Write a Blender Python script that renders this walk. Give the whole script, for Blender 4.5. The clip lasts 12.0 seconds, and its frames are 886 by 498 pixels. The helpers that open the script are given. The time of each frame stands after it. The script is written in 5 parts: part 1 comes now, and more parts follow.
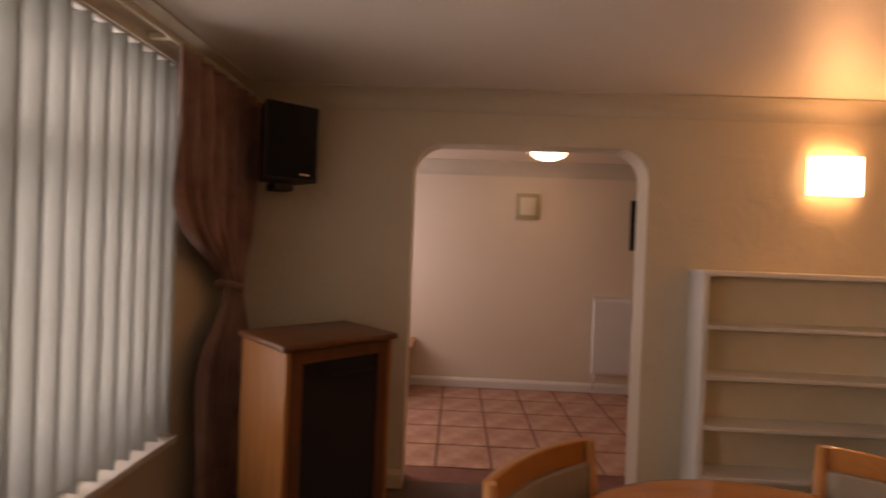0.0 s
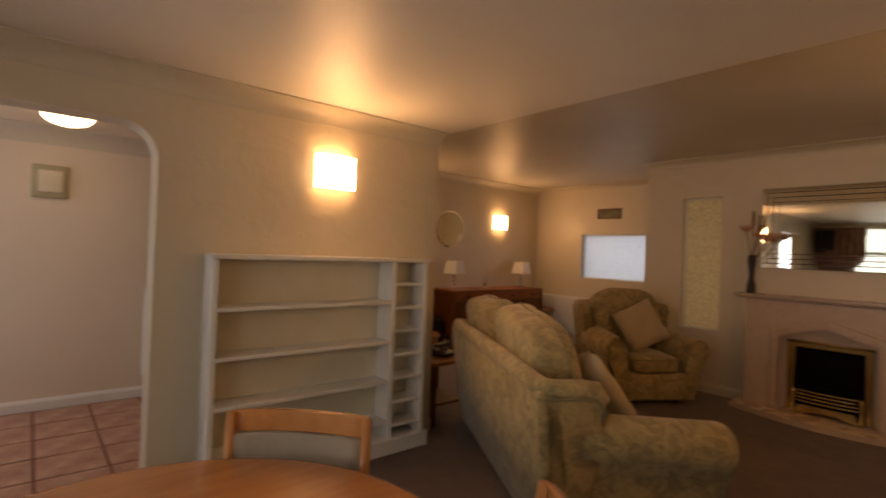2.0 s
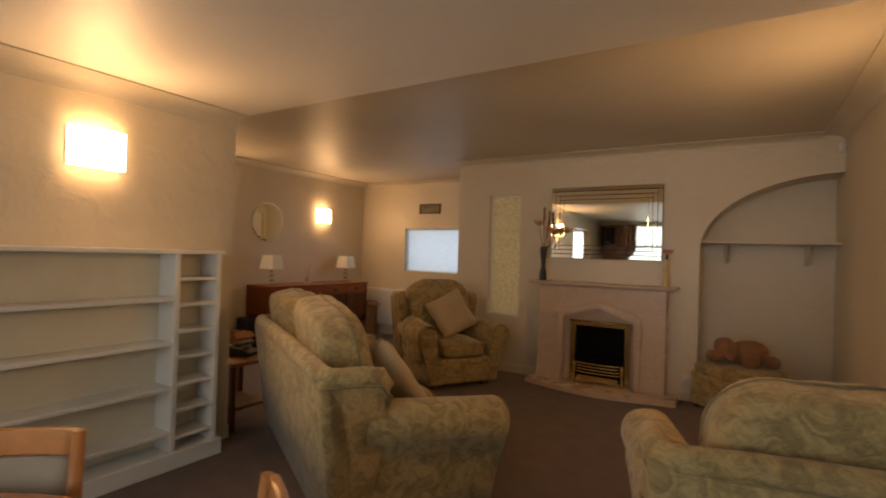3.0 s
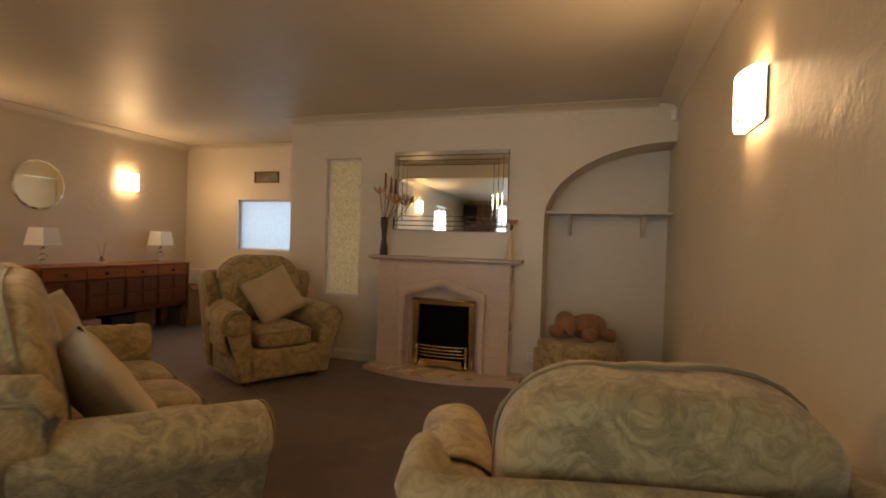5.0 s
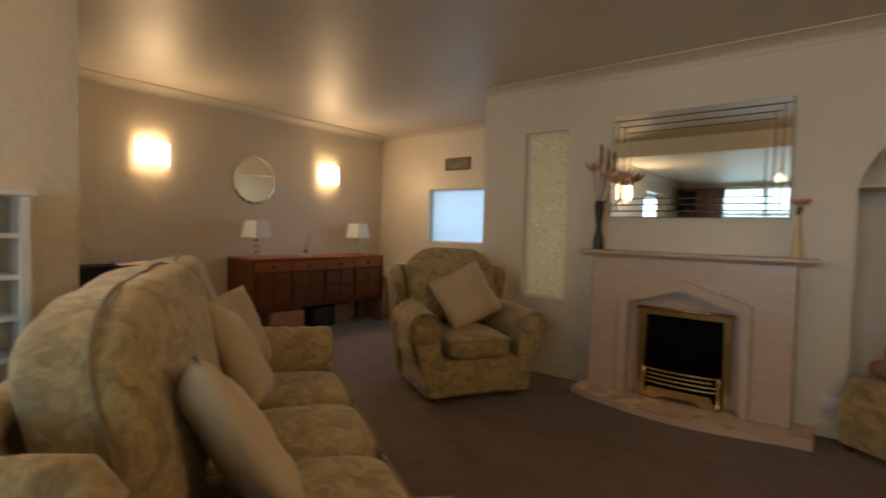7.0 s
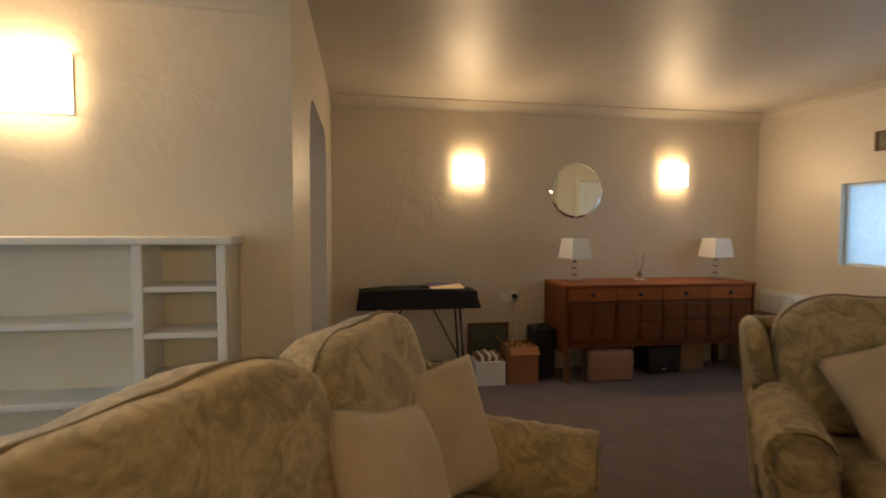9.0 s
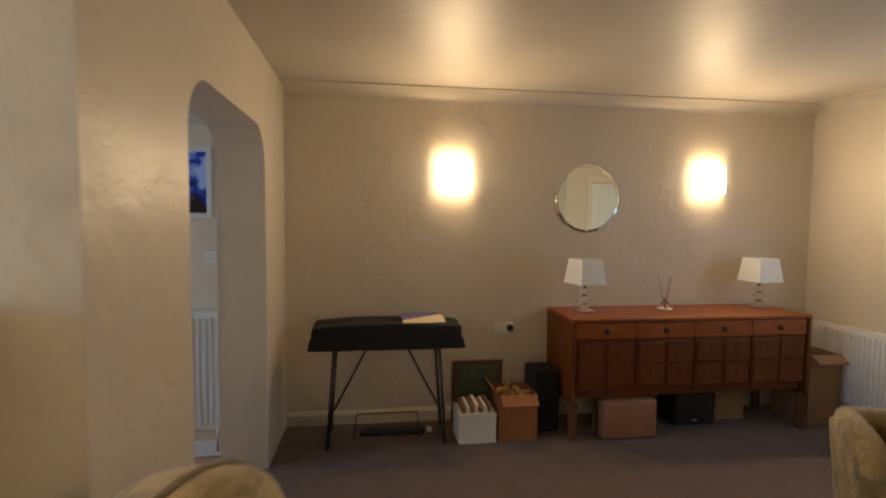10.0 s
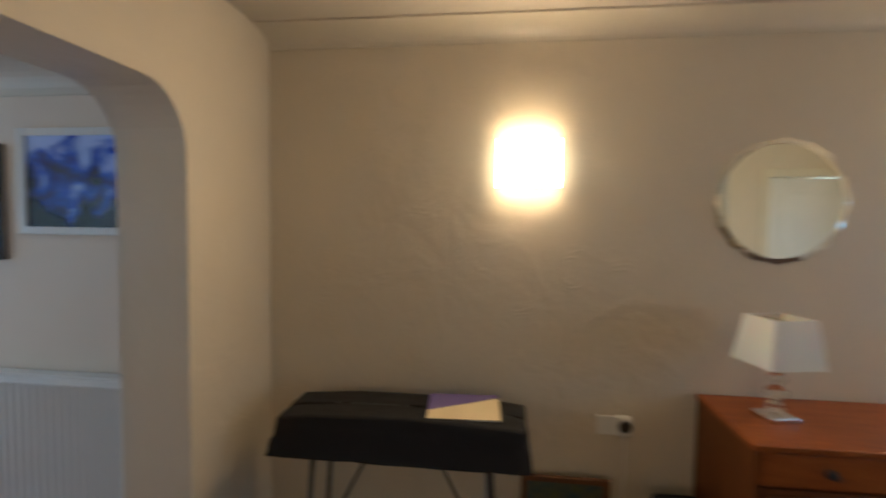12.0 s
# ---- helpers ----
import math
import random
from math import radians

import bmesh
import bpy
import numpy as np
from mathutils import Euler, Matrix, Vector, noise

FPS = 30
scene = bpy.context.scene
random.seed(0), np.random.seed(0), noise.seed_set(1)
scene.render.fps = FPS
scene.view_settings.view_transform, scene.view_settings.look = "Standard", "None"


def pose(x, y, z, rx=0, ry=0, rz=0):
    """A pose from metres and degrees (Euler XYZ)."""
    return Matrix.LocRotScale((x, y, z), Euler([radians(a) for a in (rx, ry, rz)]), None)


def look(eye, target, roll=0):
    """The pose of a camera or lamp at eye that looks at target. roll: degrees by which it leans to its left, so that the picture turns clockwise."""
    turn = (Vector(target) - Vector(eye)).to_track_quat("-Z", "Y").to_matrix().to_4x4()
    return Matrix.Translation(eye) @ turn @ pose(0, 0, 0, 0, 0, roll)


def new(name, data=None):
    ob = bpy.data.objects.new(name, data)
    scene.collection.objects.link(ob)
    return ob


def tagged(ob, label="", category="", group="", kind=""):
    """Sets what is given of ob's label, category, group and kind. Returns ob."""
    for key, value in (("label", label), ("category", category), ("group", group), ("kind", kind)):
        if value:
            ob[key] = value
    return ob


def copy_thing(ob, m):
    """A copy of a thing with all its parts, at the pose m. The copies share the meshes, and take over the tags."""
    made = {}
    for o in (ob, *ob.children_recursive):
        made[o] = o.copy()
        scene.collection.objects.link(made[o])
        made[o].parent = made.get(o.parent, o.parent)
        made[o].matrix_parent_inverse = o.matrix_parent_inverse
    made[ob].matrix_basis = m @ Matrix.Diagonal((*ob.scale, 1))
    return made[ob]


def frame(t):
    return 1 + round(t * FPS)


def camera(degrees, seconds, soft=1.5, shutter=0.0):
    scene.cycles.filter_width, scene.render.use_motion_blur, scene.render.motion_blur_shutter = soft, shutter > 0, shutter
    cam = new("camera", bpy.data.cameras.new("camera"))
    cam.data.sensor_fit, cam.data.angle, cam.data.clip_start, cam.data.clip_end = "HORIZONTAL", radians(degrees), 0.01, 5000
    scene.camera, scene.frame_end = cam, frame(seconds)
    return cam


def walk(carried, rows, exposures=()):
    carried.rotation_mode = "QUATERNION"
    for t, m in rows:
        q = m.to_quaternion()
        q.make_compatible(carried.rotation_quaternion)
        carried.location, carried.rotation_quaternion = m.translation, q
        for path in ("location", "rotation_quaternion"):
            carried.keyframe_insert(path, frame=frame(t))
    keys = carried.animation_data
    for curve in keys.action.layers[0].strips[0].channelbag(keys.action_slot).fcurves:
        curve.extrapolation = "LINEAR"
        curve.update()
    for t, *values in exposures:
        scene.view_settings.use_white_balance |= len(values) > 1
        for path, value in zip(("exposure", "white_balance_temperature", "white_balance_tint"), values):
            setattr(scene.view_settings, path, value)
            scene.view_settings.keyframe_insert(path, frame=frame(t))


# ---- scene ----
cam = camera(83.9, 12.0, 1.8, 0.4)
PATH = [
    (0, (2.558, 0.669, 1.368), (0.559, 0.613, 1.351), 2.2),
    (0.3, (2.557, 0.762, 1.368), (0.568, 0.972, 1.36), 2.4),
    (0.5, (2.556, 0.821, 1.368), (0.588, 1.178, 1.363), 2.4),
    (1, (2.549, 0.952, 1.364), (0.666, 1.626, 1.376), 2.4),
    (1.5, (2.597, 1.09, 1.356), (0.856, 2.073, 1.364), 2.2),
    (2, (2.671, 1.221, 1.346), (1.139, 2.508, 1.355), 2.2),
    (2.5, (2.797, 1.339, 1.333), (1.519, 2.878, 1.35), 2.0),
    (3, (2.823, 1.415, 1.313), (1.776, 3.119, 1.331), 1.8),
    (3.5, (2.879, 1.468, 1.296), (1.996, 3.262, 1.301), 1.8),
    (5.3, (2.925, 2.321, 1.186), (2.341, 4.233, 1.153), 1.8),
    (5.5, (2.877, 2.407, 1.177), (2.296, 4.321, 1.141), 1.8),
    (6, (2.776, 2.676, 1.162), (2.128, 4.568, 1.12), 1.6),
    (6.5, (2.644, 2.83, 1.15), (1.674, 4.578, 1.084), 1.7),
    (7, (2.383, 2.873, 1.177), (1.131, 4.432, 1.099), 1.5),
    (7.5, (2.099, 2.866, 1.21), (0.53, 4.104, 1.129), 1.1),
    (7.7, (2.028, 2.885, 1.232), (0.325, 3.93, 1.152), 0.8),
    (8.25, (2.05, 3.25, 1.265), (0.148, 3.868, 1.178), 0.7),
    (8.85, (1.87, 3.79, 1.318), (-0.10, 4.138, 1.226), 0.3),
    (9.4, (1.365, 3.827, 1.341), (-0.61, 4.128, 1.247), -0.0),
    (9.5, (1.318, 3.911, 1.339), (-0.658, 4.206, 1.246), 0.0),
    (10, (0.971, 4.176, 1.484), (-1.007, 4.451, 1.37), 0.5),
    (10.5, (0.656, 4.462, 1.59), (-1.32, 4.754, 1.493), 0.6),
    (11, (0.281, 4.659, 1.581), (-1.67, 5.088, 1.496), 1.1),
    (11.5, (-0.085, 4.706, 1.558), (-2.039, 5.126, 1.485), 1.4),
    (12, (-0.407, 4.65, 1.557), (-2.388, 4.401, 1.45), 0.7),
]
EXPO = [(0, -0.38, 10200, 42), (0.5, -0.06, 10500, 41), (1.0, -0.2, 10200, 37), (1.5, -0.38, 9600, 31), (2.0, -0.26, 8800, 25), (2.5, -0.06, 8000, 18), (3.5, 0.14, 7400, 14), (5.5, 0.33, 6550, 6), (7, 0.3, 5800, 1), (7.5, 0.4, 5600, 0), (9.5, 0.46, 5450, -1), (10.5, 0.95, 5000, -3), (11.5, 0.7, 5150, -3), (12, 0.66, 4850, -3)]
walk(cam, [(t, look(eye, target, roll)) for t, eye, target, roll in PATH], EXPO)


# ---- world and large lights ----
world = bpy.data.worlds.new("world")
scene.world = world
world.use_nodes = True
wn = world.node_tree.nodes
sky = wn.new("ShaderNodeTexSky")
sky.sky_type, sky.sun_disc = "NISHITA", False
sky.sun_elevation, sky.sun_rotation = radians(35), radians(150)
world.node_tree.links.new(sky.outputs[0], wn["Background"].inputs[0])
wn["Background"].inputs[1].default_value = 0.05

sun = new("sun", bpy.data.lights.new("sun", "SUN"))
sun.data.energy, sun.data.angle, sun.data.color = 0.6, radians(15), (1, 0.96, 0.9)
sun.matrix_world = look((0, 0, 9), (3.5, 6.0, 0))


def window_light(name, eye, target, w, h, watts, colour):
    d = bpy.data.lights.new(name, "AREA")
    d.shape, d.size, d.size_y, d.energy, d.color = "RECTANGLE", w, h, watts, colour
    ob = new(name, d)
    ob.matrix_world = look(eye, target)
    return ob


window_light("dining_window_light", (1.7, -0.78, 1.32), (1.7, 2, 1.32), 2.5, 1.6, 34, (0.78, 0.90, 1.0))
window_light("kitchen_window_light", (-1.3, -0.52, 1.4), (-1.3, 2, 1.2), 1.5, 1.1, 19, (0.66, 0.79, 1.0))
window_light("frosted_window_light", (-1.1, 7.95, 1.35), (-1.1, 5, 1.3), 1.3, 0.7, 4.4, (0.72, 0.85, 1.0))
# Unseen warm lamp, added in the hall to light the pebbled glass from behind.
window_light("hall_fill_light", (0.5, 7.85, 1.4), (0.5, 6, 1.2), 0.8, 1.6, 4.6, (1.0, 0.88, 0.70))


# ---- materials ----
def mat(name, colour, rough=0.6, metal=0.0, **more):
    m = bpy.data.materials.new(name)
    m.use_nodes = True
    b = m.node_tree.nodes["Principled BSDF"]
    b.inputs["Base Color"].default_value = (*colour, 1)
    b.inputs["Roughness"].default_value = rough
    b.inputs["Metallic"].default_value = metal
    for k, v in more.items():
        b.inputs[k.replace("_", " ")].default_value = v
    return m


def node(m, kind, **values):
    n = m.node_tree.nodes.new(kind)
    for k, v in values.items():
        n.inputs[k.replace("_", " ")].default_value = v
    return n


def link(m, a, b):
    m.node_tree.links.new(a, b)


def bsdf(m):
    return m.node_tree.nodes["Principled BSDF"]


def coords(m, scale=(1, 1, 1), space="Object"):
    tc = m.node_tree.nodes.new("ShaderNodeTexCoord")
    mp = m.node_tree.nodes.new("ShaderNodeMapping")
    mp.inputs["Scale"].default_value = scale
    link(m, tc.outputs[space], mp.inputs[0])
    return mp.outputs[0]


def ramp(m, fac, stops):
    r = m.node_tree.nodes.new("ShaderNodeValToRGB")
    while len(r.color_ramp.elements) < len(stops):
        r.color_ramp.elements.new(0.5)
    for e, (p, c) in zip(r.color_ramp.elements, stops):
        e.position, e.color = p, (*c, 1)
    link(m, fac, r.inputs[0])
    return r.outputs[0]


def bump(m, height, strength, distance, chain=None):
    n = m.node_tree.nodes.new("ShaderNodeBump")
    n.inputs["Strength"].default_value, n.inputs["Distance"].default_value = strength, distance
    link(m, height, n.inputs["Height"])
    if chain:
        link(m, chain, n.inputs["Normal"])
    return n.outputs[0]


def mottled(name, a, b, scale, rough, bump_scale=0, bump_depth=0.0, metal=0.0, stretch=(1, 1, 1), rough_var=0.1, **more):
    """Two tones of one surface at two scales, with a fine relief and uneven gloss."""
    m = mat(name, a, rough, metal, **more)
    co = coords(m, stretch)
    n1 = node(m, "ShaderNodeTexNoise", Scale=scale, Detail=6.0, Roughness=0.6)
    link(m, co, n1.inputs["Vector"])
    link(m, ramp(m, n1.outputs[0], [(0.3, a), (0.7, b)]), bsdf(m).inputs["Base Color"])
    mr = node(m, "ShaderNodeMapRange", To_Min=max(rough - rough_var, 0.02), To_Max=min(rough + rough_var, 1))
    link(m, n1.outputs[0], mr.inputs[0])
    link(m, mr.outputs[0], bsdf(m).inputs["Roughness"])
    if bump_scale:
        n2 = node(m, "ShaderNodeTexNoise", Scale=bump_scale, Detail=4.0)
        link(m, co, n2.inputs["Vector"])
        link(m, bump(m, n2.outputs[0], 1.0, bump_depth), bsdf(m).inputs["Normal"])
    return m


def plaster(name, a, b, rough, swirl=0.004, fine=0.0015):
    """Painted textured plaster with combed fan-shaped strokes."""
    m = mottled(name, a, b, 0.9, rough, rough_var=0.07)
    co = coords(m)
    fan = node(m, "ShaderNodeTexVoronoi", Scale=3.2)
    link(m, co, fan.inputs["Vector"])
    sub = node(m, "ShaderNodeVectorMath")
    sub.operation = "SUBTRACT"
    link(m, co, sub.inputs[0])
    link(m, fan.outputs["Position"], sub.inputs[1])
    ln = node(m, "ShaderNodeVectorMath")
    ln.operation = "LENGTH"
    link(m, sub.outputs[0], ln.inputs[0])
    wob = node(m, "ShaderNodeTexNoise", Scale=9.0, Detail=3.0)
    link(m, co, wob.inputs["Vector"])
    wa = node(m, "ShaderNodeMath")
    wa.operation = "MULTIPLY_ADD"
    link(m, ln.outputs["Value"], wa.inputs[0])
    wa.inputs[1].default_value = 260.0
    wm = node(m, "ShaderNodeMath")
    wm.operation = "MULTIPLY"
    wm.inputs[1].default_value = 30.0
    link(m, wob.outputs[0], wm.inputs[0])
    link(m, wm.outputs[0], wa.inputs[2])
    sn = node(m, "ShaderNodeMath")
    sn.operation = "SINE"
    link(m, wa.outputs[0], sn.inputs[0])
    big = node(m, "ShaderNodeTexNoise", Scale=4.5, Detail=5.0, Distortion=1.2)
    link(m, co, big.inputs["Vector"])
    mask = node(m, "ShaderNodeMapRange", From_Min=0.52, From_Max=0.68)
    link(m, big.outputs[0], mask.inputs[0])
    mu = node(m, "ShaderNodeMath")
    mu.operation = "MULTIPLY"
    link(m, sn.outputs[0], mu.inputs[0])
    link(m, mask.outputs[0], mu.inputs[1])
    fn = node(m, "ShaderNodeTexNoise", Scale=38.0, Detail=3.0)
    link(m, co, fn.inputs["Vector"])
    n1 = bump(m, fn.outputs[0], 1.0, fine)
    n2 = bump(m, big.outputs[0], 1.0, swirl * 3.0, n1)
    link(m, bump(m, mu.outputs[0], 0.5, swirl * 0.25, n2), bsdf(m).inputs["Normal"])
    return m


def grained(name, a, b, rough, stretch, scale=6.0, coat=0.0):
    """Wood with long grain."""
    m = mat(name, a, rough, 0.0, Coat_Weight=coat, Coat_Roughness=0.15, Specular_IOR_Level=0.3)
    co = coords(m, stretch)
    n1 = node(m, "ShaderNodeTexNoise", Scale=scale, Detail=8.0, Roughness=0.65, Distortion=0.6)
    link(m, co, n1.inputs["Vector"])
    oi = m.node_tree.nodes.new("ShaderNodeObjectInfo")
    ad = node(m, "ShaderNodeVectorMath")
    ad.operation = "ADD"
    link(m, co, ad.inputs[0])
    link(m, oi.outputs["Random"], ad.inputs[1])
    link(m, ad.outputs[0], n1.inputs["Vector"])
    mid = tuple((p + q) / 2 for p, q in zip(a, b))
    link(m, ramp(m, n1.outputs[0], [(0.3, a), (0.5, mid), (0.72, b)]), bsdf(m).inputs["Base Color"])
    link(m, bump(m, n1.outputs[0], 0.35, 0.001), bsdf(m).inputs["Normal"])
    return m


def damask(name, ground, leaf, shade):
    """Woven upholstery with scrolling leaves."""
    m = mat(name, ground, 0.85, 0.0, Sheen_Weight=0.25, Sheen_Roughness=0.5)
    co = coords(m)
    wn1 = node(m, "ShaderNodeTexNoise", Scale=5.5, Detail=2.0)
    link(m, co, wn1.inputs["Vector"])
    mx = node(m, "ShaderNodeMixRGB")
    mx.blend_type = "LINEAR_LIGHT"
    mx.inputs[0].default_value = 0.12
    link(m, co, mx.inputs[1])
    link(m, wn1.outputs["Color"], mx.inputs[2])
    vo = node(m, "ShaderNodeTexNoise", Scale=11.0, Detail=3.0, Distortion=1.2)
    link(m, mx.outputs[0], vo.inputs["Vector"])
    wv = node(m, "ShaderNodeTexNoise", Scale=21.0, Detail=2.0, Distortion=1.6)
    link(m, mx.outputs[0], wv.inputs["Vector"])
    c1 = ramp(m, vo.outputs[0], [(0.40, leaf), (0.56, ground)])
    c2 = ramp(m, wv.outputs[0], [(0.40, (1, 1, 1)), (0.455, shade), (0.50, shade), (0.56, (1, 1, 1))])
    mm = node(m, "ShaderNodeMixRGB")
    mm.blend_type = "MULTIPLY"
    mm.inputs[0].default_value = 0.75
    link(m, c1, mm.inputs[1])
    link(m, c2, mm.inputs[2])
    link(m, mm.outputs[0], bsdf(m).inputs["Base Color"])
    tw = node(m, "ShaderNodeTexNoise", Scale=420.0, Detail=2.0)
    link(m, co, tw.inputs["Vector"])
    cr = node(m, "ShaderNodeTexNoise", Scale=7.0, Detail=3.0)
    link(m, co, cr.inputs["Vector"])
    n1 = bump(m, tw.outputs[0], 0.6, 0.001)
    link(m, bump(m, cr.outputs[0], 0.8, 0.02, n1), bsdf(m).inputs["Normal"])
    return m


def woven(name, a, b, scale=300.0, crease=0.012):
    m = mottled(name, a, b, 6.0, 0.9, Sheen_Weight=0.2)
    co = coords(m)
    tw = node(m, "ShaderNodeTexNoise", Scale=scale, Detail=2.0)
    cr = node(m, "ShaderNodeTexNoise", Scale=8.0, Detail=3.0)
    link(m, co, tw.inputs["Vector"])
    link(m, co, cr.inputs["Vector"])
    n1 = bump(m, tw.outputs[0], 0.8, 0.0015)
    link(m, bump(m, cr.outputs[0], 1.0, crease, n1), bsdf(m).inputs["Normal"])
    return m


def glow(name, colour, strength):
    m = mat(name, (0.9, 0.88, 0.8), 0.4)
    bsdf(m).inputs["Emission Color"].default_value = (*colour, 1)
    bsdf(m).inputs["Emission Strength"].default_value = strength
    return m


WALL = plaster("cream_plaster", (0.67, 0.60, 0.475), (0.61, 0.54, 0.42), 0.42, 0.0028, 0.0012)
KWALL = plaster("pale_pink_plaster", (0.77, 0.67, 0.55), (0.72, 0.62, 0.50), 0.6, 0.001, 0.0006)
# Same plaster as CEIL in a darker tone, for the living room ceiling.
CEIL2 = plaster("darker_ceiling_paint", (0.56, 0.515, 0.44), (0.49, 0.45, 0.385), 0.5, 0.0012, 0.0008)
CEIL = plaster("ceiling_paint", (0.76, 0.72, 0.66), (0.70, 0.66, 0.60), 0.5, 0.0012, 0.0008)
COVE = mottled("cove_paint", (0.64, 0.585, 0.48), (0.58, 0.53, 0.43), 2.0, 0.4, 30, 0.0006)
WHITE = mottled("white_gloss_paint", (0.78, 0.77, 0.73), (0.72, 0.71, 0.67), 3.0, 0.35, 60, 0.0003)
CREAMW = mottled("cream_gloss_paint", (0.72, 0.66, 0.52), (0.66, 0.60, 0.46), 3.0, 0.35, 60, 0.0003)
CARPET = woven("brown_carpet", (0.112, 0.066, 0.049), (0.080, 0.049, 0.038), 180.0, 0.004)
TILE = mottled("terracotta_tile", (0.33, 0.125, 0.085), (0.62, 0.40, 0.30), 6.0, 0.4, 14, 0.003)
GROUT = mottled("dark_grout", (0.25, 0.11, 0.085), (0.19, 0.08, 0.06), 8.0, 0.9, 60, 0.001)
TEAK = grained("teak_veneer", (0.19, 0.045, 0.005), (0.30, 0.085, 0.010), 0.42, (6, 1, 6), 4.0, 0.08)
# Upright-grain teak, darkened: the shade on doors, sides and carcass is in its colour.
TEAKV_SHADED = grained("teak_upright_shaded", (0.080, 0.021, 0.002), (0.15, 0.045, 0.004), 0.5, (6, 6, 1), 4.0, 0.0)
CHERRY = grained("cherry_tabletop", (0.42, 0.155, 0.045), (0.54, 0.22, 0.07), 0.22, (7, 1, 7), 3.0, 0.4)
CHERRYL = grained("cherry_rail", (0.40, 0.16, 0.05), (0.52, 0.22, 0.075), 0.3, (5, 5, 5), 3.0, 0.3)
PINE = grained("orange_pine", (0.27, 0.10, 0.032), (0.38, 0.155, 0.05), 0.35, (7, 7, 1), 3.0, 0.2)
DARKW = grained("dark_wood", (0.10, 0.045, 0.02), (0.16, 0.07, 0.03), 0.35, (6, 1, 6), 4.0, 0.2)
DAMASK = damask("leaf_damask", (0.44, 0.333, 0.155), (0.285, 0.218, 0.100), (0.74, 0.74, 0.66))
PIPING = woven("olive_piping", (0.27, 0.21, 0.105), (0.21, 0.165, 0.08), 300.0, 0.001)
BEIGE = woven("beige_cushion_cloth", (0.54, 0.43, 0.27), (0.47, 0.37, 0.23))
SEATC = woven("grey_chair_cloth", (0.35, 0.28, 0.21), (0.29, 0.235, 0.175))
MARBLE = mottled("beige_marble", (0.55, 0.43, 0.335), (0.48, 0.365, 0.28), 5.0, 0.28, 20, 0.0004)
BRASS = mottled("polished_brass", (0.70, 0.52, 0.23), (0.60, 0.43, 0.18), 6.0, 0.2, 40, 0.0004, 1.0)
IRON = mottled("black_iron", (0.012, 0.012, 0.012), (0.03, 0.028, 0.026), 12.0, 0.7, 30, 0.004)
BLACK = mottled("black_plastic", (0.012, 0.012, 0.013), (0.02, 0.02, 0.02), 9.0, 0.5, 90, 0.0006)
CLOTHB = mottled("black_cover_cloth", (0.004, 0.004, 0.005), (0.009, 0.009, 0.010), 7.0, 0.95, 12, 0.006)
STEEL = mottled("dark_steel", (0.07, 0.068, 0.065), (0.11, 0.105, 0.10), 10.0, 0.4, 0, 0, 0.8)
CHROME = mat("chrome", (0.75, 0.74, 0.72), 0.12, 1.0)
MIRROR = mat("mirror_silver", (0.82, 0.85, 0.76), 0.015, 1.0)
BEVEL = mat("bevelled_mirror_edge", (0.84, 0.85, 0.80), 0.03, 1.0)
VENTC = mottled("olive_cream_plastic", (0.44, 0.40, 0.26), (0.38, 0.35, 0.22), 4.0, 0.4)
# Near-black for fire back and coals: the shallow recess's missing shade is in the colour.
RECESS_BLACK = mat("recess_black", (0.004, 0.004, 0.004), 0.95, 0.0, Specular_IOR_Level=0.1)
CABW = grained("cabinet_red_brown", (0.10, 0.034, 0.014), (0.155, 0.055, 0.022), 0.35, (6, 6, 1), 3.0, 0.15)
ORANGEC = mottled("orange_card", (0.34, 0.14, 0.05), (0.25, 0.10, 0.035), 6.0, 0.8, 60, 0.001)
GLASS = mat("clear_glass", (0.95, 0.97, 0.96), 0.03, 0.0, Transmission_Weight=1.0, IOR=1.45)
CARD = mottled("cardboard", (0.34, 0.21, 0.115), (0.29, 0.175, 0.095), 5.0, 0.85, 80, 0.0006)
CARDP = mottled("pink_brown_card", (0.31, 0.155, 0.085), (0.26, 0.125, 0.07), 5.0, 0.7, 80, 0.0006)
PAPER = mottled("white_paper", (0.75, 0.72, 0.66), (0.68, 0.65, 0.58), 7.0, 0.8, 30, 0.001)
RADW = mottled("radiator_white", (0.78, 0.78, 0.77), (0.74, 0.74, 0.72), 3.0, 0.35, 0, 0)
PLUSH = woven("brown_plush", (0.30, 0.15, 0.07), (0.20, 0.095, 0.045), 140.0, 0.02)
CURTAIN = woven("mauve_curtain_cloth", (0.20, 0.105, 0.09), (0.36, 0.215, 0.18), 250.0, 0.006)
SHADE = mat("white_lampshade", (0.82, 0.80, 0.75), 0.8, 0.0, Subsurface_Weight=0.2)
DARKGL = mat("dark_cabinet_glass", (0.012, 0.01, 0.01), 0.08, 0.0, Coat_Weight=0.5)
SCONCE = glow("sconce_glass", (1.0, 0.60, 0.29), 58.0)
SCONCE_END = glow("sconce_glass_end", (1.0, 0.60, 0.29), 22.0)
SCONCE_SIDE = glow("sconce_glass_side", (1.0, 0.66, 0.36), 8.0)
PENDANT = glow("pendant_glass", (1.0, 0.75, 0.45), 2.5)
LAMPG = glow("ceiling_lamp_glass", (1.0, 0.76, 0.50), 8.0)

BLIND = mat("blind_fabric", (0.68, 0.71, 0.70), 0.8)
_t = BLIND.node_tree.nodes.new("ShaderNodeBsdfTranslucent")
_t.inputs[0].default_value = (0.72, 0.76, 0.75, 1)
_mx = BLIND.node_tree.nodes.new("ShaderNodeMixShader")
_mx.inputs[0].default_value = 0.75
